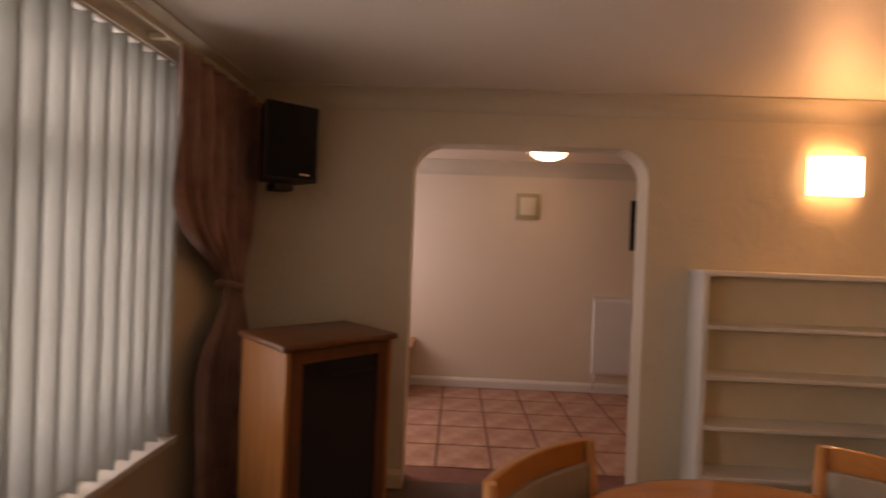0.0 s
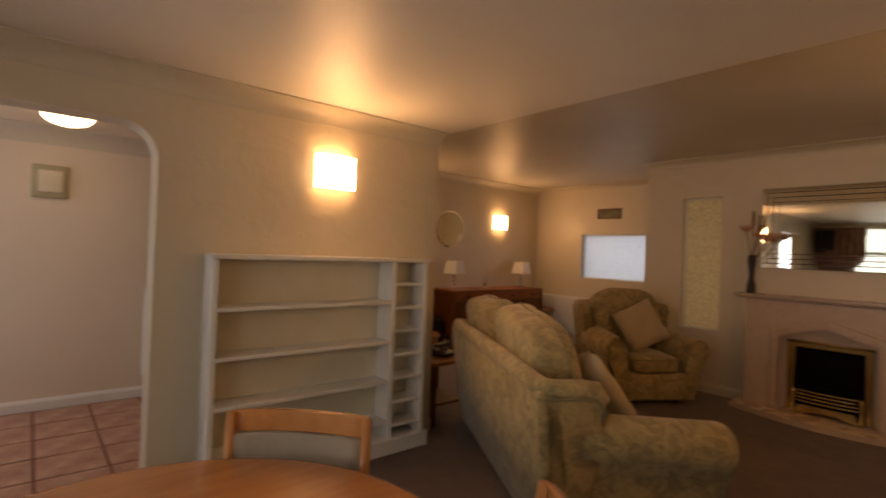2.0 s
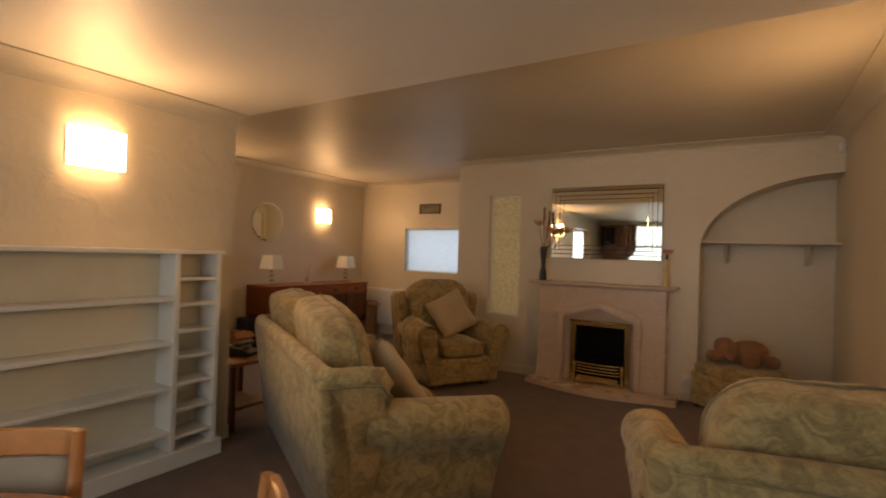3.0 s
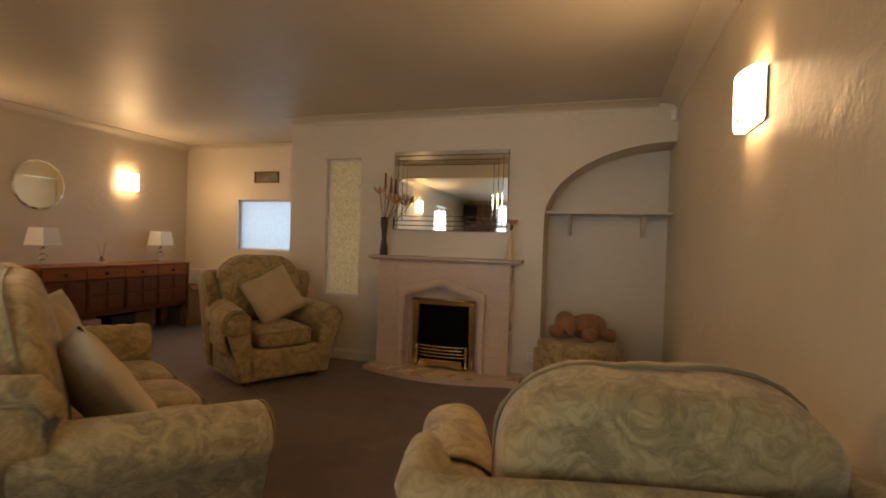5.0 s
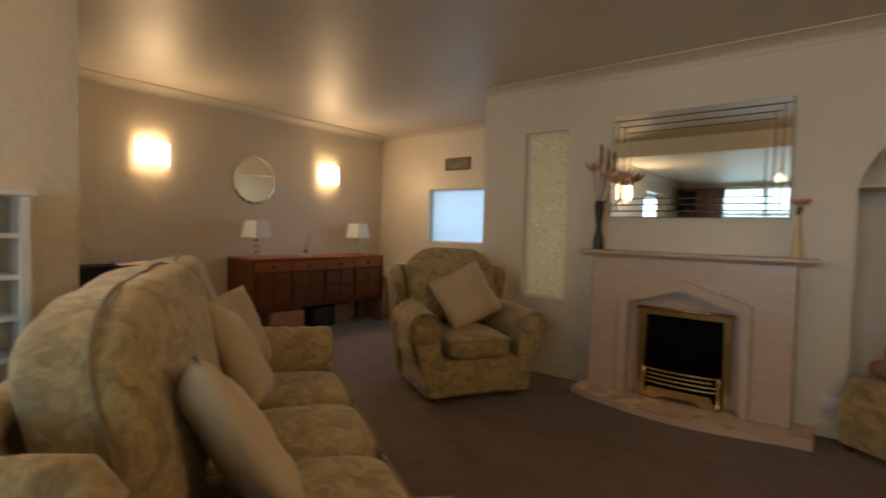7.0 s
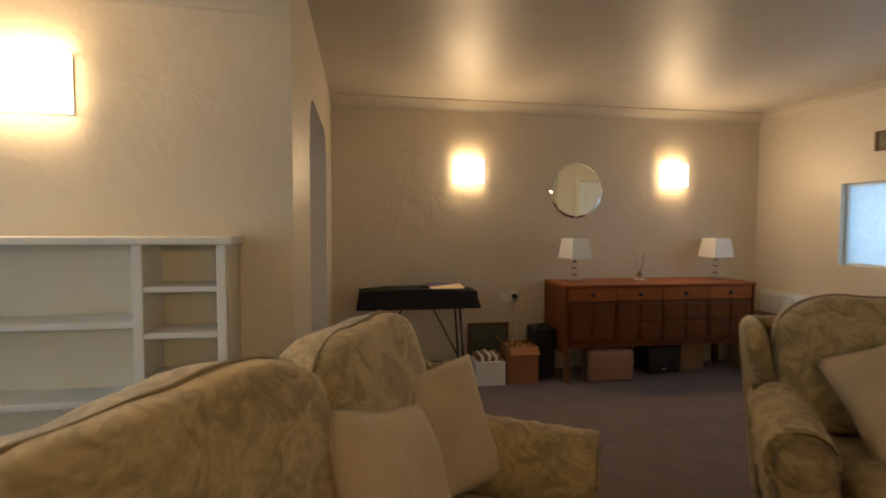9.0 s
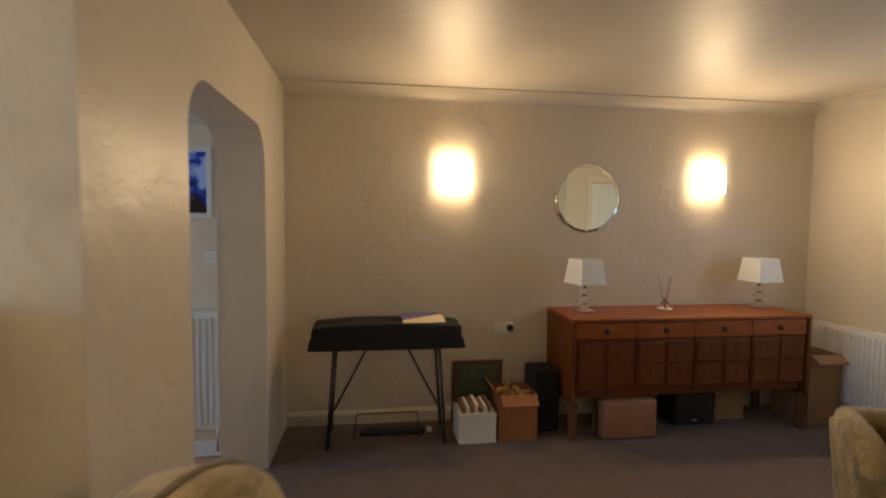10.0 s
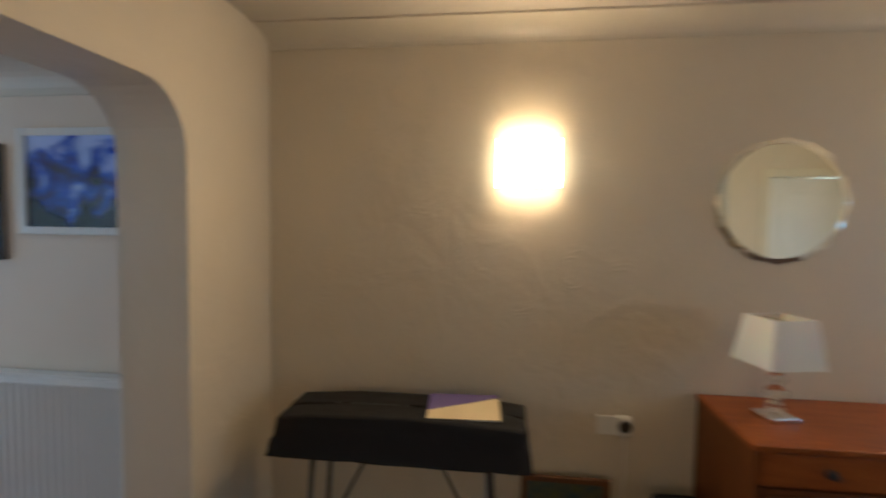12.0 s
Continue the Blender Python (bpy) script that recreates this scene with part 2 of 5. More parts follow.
link(BLIND, bsdf(BLIND).outputs[0], _mx.inputs[1])
link(BLIND, _t.outputs[0], _mx.inputs[2])
link(BLIND, _mx.outputs[0], BLIND.node_tree.nodes["Material Output"].inputs[0])


def frosted(name, colour, weight, dark=0.8):
    """Obscure glass that lets light through and scatters it, with a pebbled face."""
    m = mat(name, colour, 0.3)
    tr = m.node_tree.nodes.new("ShaderNodeBsdfTranslucent")
    tr.inputs[0].default_value = (*colour, 1)
    mx = m.node_tree.nodes.new("ShaderNodeMixShader")
    mx.inputs[0].default_value = weight
    link(m, bsdf(m).outputs[0], mx.inputs[1])
    link(m, tr.outputs[0], mx.inputs[2])
    link(m, mx.outputs[0], m.node_tree.nodes["Material Output"].inputs[0])
    n = node(m, "ShaderNodeTexNoise", Scale=55.0, Detail=3.0, Distortion=1.5)
    link(m, coords(m), n.inputs["Vector"])
    nm = bump(m, n.outputs[0], 1.0, 0.012)
    link(m, nm, bsdf(m).inputs["Normal"])
    link(m, nm, tr.inputs["Normal"])
    pale = ramp(m, n.outputs[0], [(0.38, tuple(c * dark for c in colour)), (0.6, colour)])
    link(m, pale, tr.inputs[0])
    link(m, pale, bsdf(m).inputs["Base Color"])
    return m


FROST = frosted("frosted_window_glass", (0.86, 0.92, 0.97), 0.8, 0.88)
PEBBLE = frosted("pebbled_hall_glass", (0.90, 0.81, 0.61), 0.75, 0.66)
GROUND = mottled("garden_ground", (0.10, 0.12, 0.06), (0.14, 0.14, 0.09), 0.5, 0.9)


# ---- mesh helpers ----
def part(name, bm, material, parent, label=""):
    """One mesh object under a thing or a part."""
    me = bpy.data.meshes.new(name)
    bmesh.ops.recalc_face_normals(bm, faces=bm.faces)
    bm.to_mesh(me)
    bm.free()
    me.materials.append(material)
    ob = new(name, me)
    ob.parent = parent
    if label:
        ob["label"] = label
    return ob


def thing(name, label, category, m=None, group="", kind=""):
    ob = new(name)
    ob.empty_display_size = 0.1
    if m is not None:
        ob.matrix_world = m
    return tagged(ob, label, category, group, kind)


def solid(name, bm, material, label, category="", kind="", group="", m=None):
    """A thing of a single mesh."""
    ob = part(name, bm, material, None)
    if m is not None:
        ob.matrix_world = m
    return tagged(ob, label, category, group, kind)


def smooth(bm, on=True):
    for f in bm.faces:
        f.smooth = on
    return bm


def box(x0, x1, y0, y1, z0, z1, bev=0.0, seg=2, bm=None):
    own = bmesh.new()
    vs = [own.verts.new((x, y, z)) for x in (x0, x1) for y in (y0, y1) for z in (z0, z1)]
    for q in ((0, 1, 3, 2), (4, 6, 7, 5), (0, 4, 5, 1), (2, 3, 7, 6), (0, 2, 6, 4), (1, 5, 7, 3)):
        own.faces.new([vs[i] for i in q])
    if bev:
        bmesh.ops.bevel(own, geom=own.edges[:], offset=bev, segments=seg, affect="EDGES", profile=0.5)
        if seg > 2:
            smooth(own)
    if bm is None:
        return own
    join(bm, own)
    return bm


def join(bm, other, m=None):
    """Adds another bmesh to bm, and frees it."""
    if m is not None:
        other.transform(m)
    table = {}
    for v in other.verts:
        table[v] = bm.verts.new(v.co)
    for f in other.faces:
        nf = bm.faces.new([table[v] for v in f.verts])
        nf.smooth = f.smooth
    other.free()
    return bm


def prism(points, axis, a, b, bev=0.0, seg=2):
    """A polygon, given in the two other axes in order, drawn out along an axis from a to b."""
    bm = bmesh.new()

    def at(p, d):
        if axis == "x":
            return (d, p[0], p[1])
        if axis == "y":
            return (p[0], d, p[1])
        return (p[0], p[1], d)
    low = [bm.verts.new(at(p, a)) for p in points]
    high = [bm.verts.new(at(p, b)) for p in points]
    n = len(points)
    for i in range(n):
        bm.faces.new((low[i], low[(i + 1) % n], high[(i + 1) % n], high[i]))
    f1, f2 = bm.faces.new(low[::-1]), bm.faces.new(high)
    if bev:
        es = list({e for f in (f1, f2) for e in f.edges})
        bmesh.ops.bevel(bm, geom=es, offset=bev, segments=seg, affect="EDGES", profile=0.5)
    return bm


def tube(path, r, sides=8, bm=None, closed=False):
    """A round bar along a path of points."""
    own = bm if bm is not None else bmesh.new()
    pts = [Vector(p) for p in path]
    rings = []
    for i, p in enumerate(pts):
        d = (pts[min(i + 1, len(pts) - 1)] - pts[max(i - 1, 0)]).normalized()
        s = d.cross(Vector((0, 0, 1)))
        s = s.normalized() if s.length > 1e-4 else Vector((1, 0, 0))
        t = s.cross(d).normalized()
        rr = r[i] if isinstance(r, (list, tuple)) else r
        rings.append([own.verts.new(p + rr * (math.cos(a) * s + math.sin(a) * t)) for a in [2 * math.pi * k / sides for k in range(sides)]])
    for a, b in zip(rings, rings[1:]):
        for k in range(sides):
            own.faces.new((a[k], a[(k + 1) % sides], b[(k + 1) % sides], b[k])).smooth = True
    own.faces.new(rings[0][::-1])
    own.faces.new(rings[-1])
    return own


def lathe(profile, sides=20, bm=None, centre=(0, 0, 0)):
    """A turned shape from (radius, height) pairs."""
    own = bm if bm is not None else bmesh.new()
    cx, cy, cz = centre
    rings = [[own.verts.new((cx + r * math.cos(2 * math.pi * k / sides), cy + r * math.sin(2 * math.pi * k / sides), cz + z)) for k in range(sides)] for r, z in profile]
    for a, b in zip(rings, rings[1:]):
        for k in range(sides):
            own.faces.new((a[k], a[(k + 1) % sides], b[(k + 1) % sides], b[k])).smooth = True
    own.faces.new(rings[0][::-1])
    own.faces.new(rings[-1])
    return own


def puff(w, d, h, power=4.0, n=10, crown=0.0, wrinkle=0.0, seed=0):
    """A stuffed cushion, centred, w by d by h, with soft edges, a crown and creases."""
    bm = bmesh.new()
    bmesh.ops.create_cube(bm, size=2)
    bmesh.ops.subdivide_edges(bm, edges=bm.edges[:], cuts=n, use_grid_fill=True)
    for v in bm.verts:
        x, y, z = v.co
        l = (abs(x) ** power + abs(y) ** power + abs(z) ** power) ** (1 / power)
        x, y, z = x / l, y / l, z / l
        k = (1 - x * x) * (1 - y * y)
        z = z * (1 + crown * k)
        c = Vector((x * w / 2, y * d / 2, z * h / 2))
        if wrinkle:
            q = noise.noise_vector(c * 6 + Vector((seed * 3.1, seed, 0)))
            c += q * wrinkle
        v.co = c
    return smooth(bm)


def pillow(w, h, t, n=12, seed=0):
    """A square scatter cushion in the xz plane, thick in the middle with pointed corners."""
    bm = bmesh.new()
    sides = []
    for s in (1, -1):
        grid = []
        for i in range(n + 1):
            row = []
            for j in range(n + 1):
                u, v = 2 * i / n - 1, 2 * j / n - 1
                e = (1 - u ** 4) * (1 - v ** 4)
                pin = 1 - 0.07 * (1 - abs(u * v)) * (1 - e)
                q = noise.noise(Vector((u * 2 + seed, v * 2, s))) * 0.022 * e
                row.append(bm.verts.new((u * w / 2 * pin, s * (t / 2 * e ** 0.6 + 0.002) + q, v * h / 2 * pin)))
            grid.append(row)
        for i in range(n):
            for j in range(n):
                bm.faces.new((grid[i][j], grid[i + 1][j], grid[i + 1][j + 1], grid[i][j + 1])).smooth = True
        sides.append(grid)
    bmesh.ops.remove_doubles(bm, verts=bm.verts[:], dist=0.006)
    return bm


def arc(cx, cz, r, a0, a1, n=8, rz=None):
    rz = r if rz is None else rz
    return [(cx + r * math.cos(radians(a0 + (a1 - a0) * k / n)), cz + rz * math.sin(radians(a0 + (a1 - a0) * k / n))) for k in range(n + 1)]


# ---- structure ----
XA, YR, XS, YF, YW, XR, YD = -0.19, 3.55, -2.615, 6.60, 7.70, 3.51, -0.57
ZD, ZM, TOP = 2.205, 2.413, 2.52
XK, ZK = -2.225, 2.18


def structure(name, bm, material, label, category):
    return solid(name, bm, material, label, category, "structure")


def arched(y0, y1, ztop, r, lo, hi, top):
    """Outline of a wall from lo to hi with a round-cornered opening from y0 to y1."""
    return [(lo, 0), (y0, 0), *arc(y0 + r, ztop - r, r, 180, 90), *arc(y1 - r, ztop - r, r, 90, 0), (y1, 0), (hi, 0), (hi, top), (lo, top)]


def holed(x0, x1, top, hx0, hx1, hz0, hz1):
    """Outline of a wall from x0 to x1 with one opening, cut open along a seam."""
    e = 0.0001
    return [(x0, 0), (x1, 0), (x1, top), (x0, top), (x0, hz0 + e), (hx0, hz0 + e), (hx0, hz1), (hx1, hz1), (hx1, hz0), (x0, hz0)]


structure("floor", prism([(-0.275, -0.6), (3.55, -0.6), (3.55, 7.75), (-2.65, 7.75), (-2.65, 3.415), (-0.275, 3.415)], "z", -0.1, 0.0), CARPET, "brown-mauve fitted carpet", "floor")
kitchen_floor = structure("kitchen_floor", box(-2.4, -0.28, -0.65, 3.41, -0.1, -0.006), GROUT, "terracotta tiled floor with dark joints", "floor")
structure("wall_bookcase", prism(arched(0.41, 1.71, 1.935, 0.17, YD, YR, TOP), "x", -0.36, XA), WALL, "cream textured plaster wall with a rounded archway", "wall")
structure("wall_return", prism(arched(-2.005, -0.82, 2.0, 0.21, XS, -0.36, TOP), "y", 3.28, YR), WALL, "cream textured plaster wall with a rounded archway", "wall")
structure("wall_sideboard", box(-2.76, XS, 3.28, 7.85, 0, TOP), WALL, "cream textured plaster wall behind a sideboard", "wall")
structure("wall_kitchen", box(-2.45, XK, -0.72, 3.28, -0.1, TOP - 0.003), KWALL, "pale pink painted kitchen wall", "wall")
structure("wall_right", box(XR, 3.66, -0.72, 7.85, 0, TOP), WALL, "cream textured plaster wall with combed strokes", "wall")
WX0, WX1, WZ0, WZ1 = 0.415, 3.05, 0.47, 2.14
bm = prism(holed(XA - 0.17, XR, TOP, WX0, WX1, WZ0, WZ1), "y", -0.72, YD)
structure("wall_window", bm, WALL, "cream plaster wall round a wide window", "wall")
bm = prism(holed(XK, -0.361, TOP, -2.0, -0.6, 0.95, 2.05), "y", -0.72, YD)
structure("wall_kitchen_window", bm, KWALL, "pale pink kitchen wall under a window", "wall")
FX0, FX1, FZ0, FZ1 = -1.746, -0.62, 1.015, 1.684
bm = prism(holed(XS, -0.15, TOP, FX0, FX1, FZ0, FZ1), "y", YW, 7.85)
structure("wall_frosted", bm, WALL, "cream plaster wall with a frosted window", "wall")
TX0, TX1, TZ0, TZ1 = 0.262, 0.655, 0.628, 2.01
bm = prism(holed(-0.15, 0.87, TOP, TX0, TX1, TZ0, TZ1), "y", YF, 6.72)
join(bm, prism([(0.87, 0), (2.455, 0), (2.455, 1.42), *arc(XR + 0.03, 1.42, 1.085, 180, 93, 20, 0.668)[1:], (XR, 2.088), (XR, TOP), (0.87, TOP)], "y", YF, 7.02))
structure("wall_fireplace", bm, WALL, "cream plaster chimney wall with an arched alcove", "wall")
structure("wall_alcove", box(2.3, XR, 7.02, 7.12, 0, TOP), WALL, "cream plaster back of the alcove", "wall")
structure("wall_doorway", prism([(6.72, 0), (6.93, 0), (6.93, 1.99), (7.63, 1.99), (7.63, 0), (7.70, 0), (7.70, TOP), (6.72, TOP)], "x", -0.15, -0.05), WALL, "cream plaster side wall with a door", "wall")
# Hall walls out of view; the far opening is added for the fill lamp.
bm = box(-0.15, 0.1, YW, 7.85, 0, TOP)
box(0.8, 0.97, YW, 7.85, 0, TOP, bm=bm)
box(0.1, 0.8, YW, 7.85, 0, 0.5, bm=bm)
box(0.1, 0.8, YW, 7.85, 2.1, TOP, bm=bm)
box(0.87, 0.97, 7.02, YW, 0, TOP, bm=bm)
structure("wall_hall", bm, CREAMW, "plain painted wall of a hall", "wall")

structure("ceiling_dining", box(XA, XR, YD, YR, ZD, TOP - 0.01), CEIL, "low painted ceiling with a soft sheen", "ceiling")
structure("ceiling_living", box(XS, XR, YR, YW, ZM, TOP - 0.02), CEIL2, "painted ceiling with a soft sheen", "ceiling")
structure("ceiling_kitchen", box(XK, -0.36, YD, 3.28, ZK, TOP - 0.03), KWALL, "white painted kitchen ceiling", "ceiling")


def cove_points(w, h, z, side=1, at=0.0):
    """Profile of a hollow cornice against a wall at the given place, with a small lip."""
    pts = [(at, z - h - 0.008), (at + side * 0.008, z - h - 0.008), (at + side * 0.008, z - h)]
    for k in range(9):
        a = radians(90 * k / 8)
        pts.append((at + side * (0.008 + w - w * math.cos(a)), z - h + (h - 0.008) * math.sin(a)))
    pts += [(at + side * (w + 0.014), z - 0.008), (at + side * (w + 0.014), z + 0.002), (at, z + 0.002)]
    return pts if side > 0 else pts[::-1]


def cove(name, axis, at, side, a, b, w, h, z):
    structure(name, prism(cove_points(w, h, z, side, at), axis, a, b), COVE, "hollow plaster cornice", "cornice")


cove("trim_bookcase", "y", XA, 1, YD, YR - 0.004, 0.11, 0.09, ZD)
cove("trim_window", "x", YD, 1, XA + 0.13, XR - 0.13, 0.11, 0.09, ZD)
cove("trim_right_dining", "y", XR, -1, YD, YR - 0.004, 0.11, 0.09, ZD)
cove("trim_sideboard", "y", XS, 1, YR + 0.003, YW, 0.14, 0.065, ZM)
cove("trim_frosted", "x", YW, -1, XS + 0.15, -0.16, 0.10, 0.05, ZM)
cove("trim_fireplace", "x", YF, -1, -0.145, XR - 0.15, 0.12, 0.06, ZM)
cove("trim_right", "y", XR, -1, YR + 0.01, YF, 0.14, 0.065, ZM)
cove("trim_kitchen", "y", XK, 1, YD, 3.28, 0.12, 0.12, ZK)


def skirting(name, axis, at, side, a, b, material=WALL, h=0.10, z=0.0):
    pts = [(at, z), (at + side * 0.018, z), (at + side * 0.018, z + h - 0.025), (at + side * 0.006, z + h), (at, z + h)]
    structure(name, prism(pts if side > 0 else pts[::-1], axis, a, b), material, "painted skirting board", "skirting")


skirting("baseboard_sideboard", "y", XS, 1, YR, YW)
skirting("baseboard_bookcase", "y", XA, 1, YD, 0.41)
skirting("baseboard_return", "x", YR, 1, -0.82, XA)
skirting("baseboard_fireplace", "x", YF, -1, -0.15, 0.90)
skirting("baseboard_alcove_side", "x", YF, -1, 2.30, 2.455)
skirting("baseboard_right", "y", XR, -1, YD, 7.02)
skirting("baseboard_alcove", "x", 7.02, -1, 2.46, XR - 0.02, WALL, 0.16)
skirting("baseboard_kitchen", "y", XK, 1, YD, 3.28, WHITE, 0.09, 0.0)
skirting("baseboard_frosted", "x", YW, -1, XS + 0.02, -0.15)


# ---- windows and door ----
def window(name, label, x0, x1, z0, z1, y, depth, pane_mat, transom=None, mullions=(), bar=0.05):
    w = tagged(new(name), label, "window", "", "structure")
    bm = box(x0, x0 + bar, y, y + depth, z0, z1, 0.006)
    box(x1 - bar, x1, y, y + depth, z0, z1, 0.006, bm=bm)
    box(x0 + bar, x1 - bar, y, y + depth, z0, z0 + bar, 0.006, bm=bm)
    box(x0 + bar, x1 - bar, y, y + depth, z1 - bar, z1, 0.006, bm=bm)
    part("window_frame", bm, WHITE, w)
    if transom:
        part("transom", box(x0 + bar, x1 - bar, y + 0.005, y + depth - 0.005, transom - 0.03, transom + 0.03, 0.006), WHITE, w)
    for mx_ in mullions:
        part("mullion", box(mx_ - 0.03, mx_ + 0.03, y + 0.003, y + depth - 0.003, z0 + bar, z1 - bar, 0.006), WHITE, w)
    edges = [x0 + bar, *mullions, x1 - bar]
    for a, b in zip(edges, edges[1:]):
        p = part("pane", box(a - 0.0, b, y + depth * 0.45, y + depth * 0.45 + 0.006, z0 + bar, z1 - bar), pane_mat, w)
        p.visible_shadow = False
    return w


window("window_1", "wide white-framed window behind vertical blinds", WX0, WX1, WZ0, WZ1, -0.71, 0.06, GLASS, 1.62, (1.29, 2.17))
structure("window_sill", box(WX0 - 0.03, WX1 + 0.03, -0.65, -0.55, WZ0 - 0.03, WZ0 + 0.002, 0.006), WHITE, "white painted window sill", "sill")
window("window_2", "kitchen window with a white frame", -2.0, -0.6, 0.95, 2.05, -0.71, 0.06, GLASS, None, (-1.3,))
window("window_3", "frosted white-framed window lit by daylight", FX0, FX1, FZ0, FZ1, 7.75, 0.05, FROST, bar=0.02)
window("window_4", "tall narrow pebbled glass panel in a recess", TX0, TX1, TZ0, TZ1, 6.66, 0.04, PEBBLE, bar=0.018)
door = tagged(new("door_1"), "closed white panelled door in a cream frame", "door", "", "structure")
bm = box(-0.165, -0.15, 6.86, 6.93, 0, 2.06, 0.004)
box(-0.165, -0.15, 7.63, 7.695, 0, 2.06, 0.004, bm=bm)
box(-0.165, -0.15, 6.93, 7.63, 1.99, 2.06, 0.004, bm=bm)
part("door_frame", bm, CREAMW, door)
part("door_leaf", box(-0.12, -0.08, 6.94, 7.62, 0.01, 1.98, 0.004), WHITE, door)
for a, b in ((0.15, 0.85), (1.0, 1.85)):
    part("door_panel", box(-0.126, -0.118, 7.05, 7.51, a, b, 0.005), WHITE, door)
bm = tube([(-0.12, 7.0, 1.0), (-0.165, 7.0, 1.0), (-0.165, 7.1, 1.0)], 0.009)
part("door_handle", bm, BRASS, door)
structure("ground", box(-60, 60, -80, -1.2, -0.5, -0.4), GROUND, "garden ground outside the windows", "ground")

# vertical blinds
blinds = thing("vertical_blinds", "beige vertical fabric blinds drawn across the window", "blinds", pose(0, -0.60, 0))
part("head_rail", box(WX0 + 0.02, WX1 - 0.02, -0.02, 0.02, WZ1 - 0.04, WZ1 - 0.005, 0.005), WHITE, blinds)
slat_mesh = None
n_slat = 19
for k in range(n_slat):
    x = WX0 + 0.05 + k * 0.086
    if slat_mesh is None:
        bm = bmesh.new()
        rows = []
        for zz in (WZ0 + 0.03, 0.9, 1.4, 1.8, WZ1 - 0.05):
            rows.append([bm.verts.new((0.055 * u, 0.010 * (1 - u * u) + s, zz)) for s in (0, 0.0015) for u in ((-1, -0.5, 0, 0.5, 1) if s == 0 else (1, 0.5, 0, -0.5, -1))])
        for a, b in zip(rows, rows[1:]):
            for i in range(10):
                bm.faces.new((a[i], a[(i + 1) % 10], b[(i + 1) % 10], b[i])).smooth = True
        bm.faces.new(rows[0][::-1])
        bm.faces.new(rows[-1])
        ob = part("slat", bm, BLIND, blinds)
        slat_mesh = ob.data
    else:
        ob = new("slat", slat_mesh)
        ob.parent = blinds
    ob.matrix_local = pose(x, 0, 0, 0, 0, 93 + 3 * math.sin(k * 1.7))


# ---- upholstery ----
def rolled_arm(cx, side, y0, y1):
    pts = [(-0.075, 0.05), (-0.075, 0.44), *arc(0.028, 0.50, 0.112, 165, -58, 14), (0.075, 0.36), (0.078, 0.20), (0.070, 0.05)]
    pts = [(cx + side * p, z) for p, z in pts]
    if side < 0:
        pts = pts[::-1]
    bm = prism(pts, "y", y0, y1, 0.022, 3)
    for v in bm.verts:
        t = (v.co.y - y0) / (y1 - y0)
        if v.co.z > 0.42:
            v.co.z += 0.035 * t
        v.co.x += side * 0.075 * (1 - t) * min(1, max(0, (v.co.z - 0.15) / 0.3))
    return smooth(bm)


def lean(bm, hw):
    """Splays the upright shell of a seat outwards towards its top."""
    for v in bm.verts:
        k = max(0.0, v.co.z - 0.08) / 0.74
        v.co.x *= 1 + 0.055 * (k - 1) / max(hw, 0.4)
    return bm


def back_cushion(w, h, seed, power, droop, round_top):
    """A loose stuffed back cushion with a full, sagging crown, standing in the xz plane."""
    bm = puff(w, 0.25, h, power, 12, 0.0, 0.013, seed)
    for v in bm.verts:
        x, y, z = v.co
        u, k = 2 * x / w, max(0.0, 2 * z / h)
        z -= (droop * u * u + round_top * u ** 4) * k
        y *= 1.0 + 0.18 * (1 - u * u) * (1 - abs(2 * z / h))
        y += 0.02 * k * k
        fold = math.exp(-((u + 0.35 - 0.3 * k) * 6) ** 2) + math.exp(-((u - 0.45 + 0.2 * k) * 7) ** 2)
        z -= 0.012 * fold * k
        v.co = (x, y, z)
    return bm


def seam(w, h, power, droop, round_top, fy):
    """The line of the piping round one face of a back cushion."""
    loop = []
    for i in range(49):
        a = 2 * math.pi * i / 48
        x, y, z = math.cos(a), fy, math.sin(a)
        q = (abs(x) ** power + abs(y) ** power + abs(z) ** power) ** (1 / power)
        x, y, z = x / q * w / 2, y / q * 0.125, z / q * h / 2
        u, k = 2 * x / w, max(0.0, 2 * z / h)
        z -= (droop * u * u + round_top * u ** 4) * k
        y *= 1.0 + 0.18 * (1 - u * u) * (1 - abs(2 * z / h))
        y += 0.02 * k * k
        fold = math.exp(-((u + 0.35 - 0.3 * k) * 6) ** 2) + math.exp(-((u - 0.45 + 0.2 * k) * 7) ** 2)
        z -= 0.012 * fold * k
        loop.append((x * 1.012, y * 1.04, z * 1.012))
    return loop


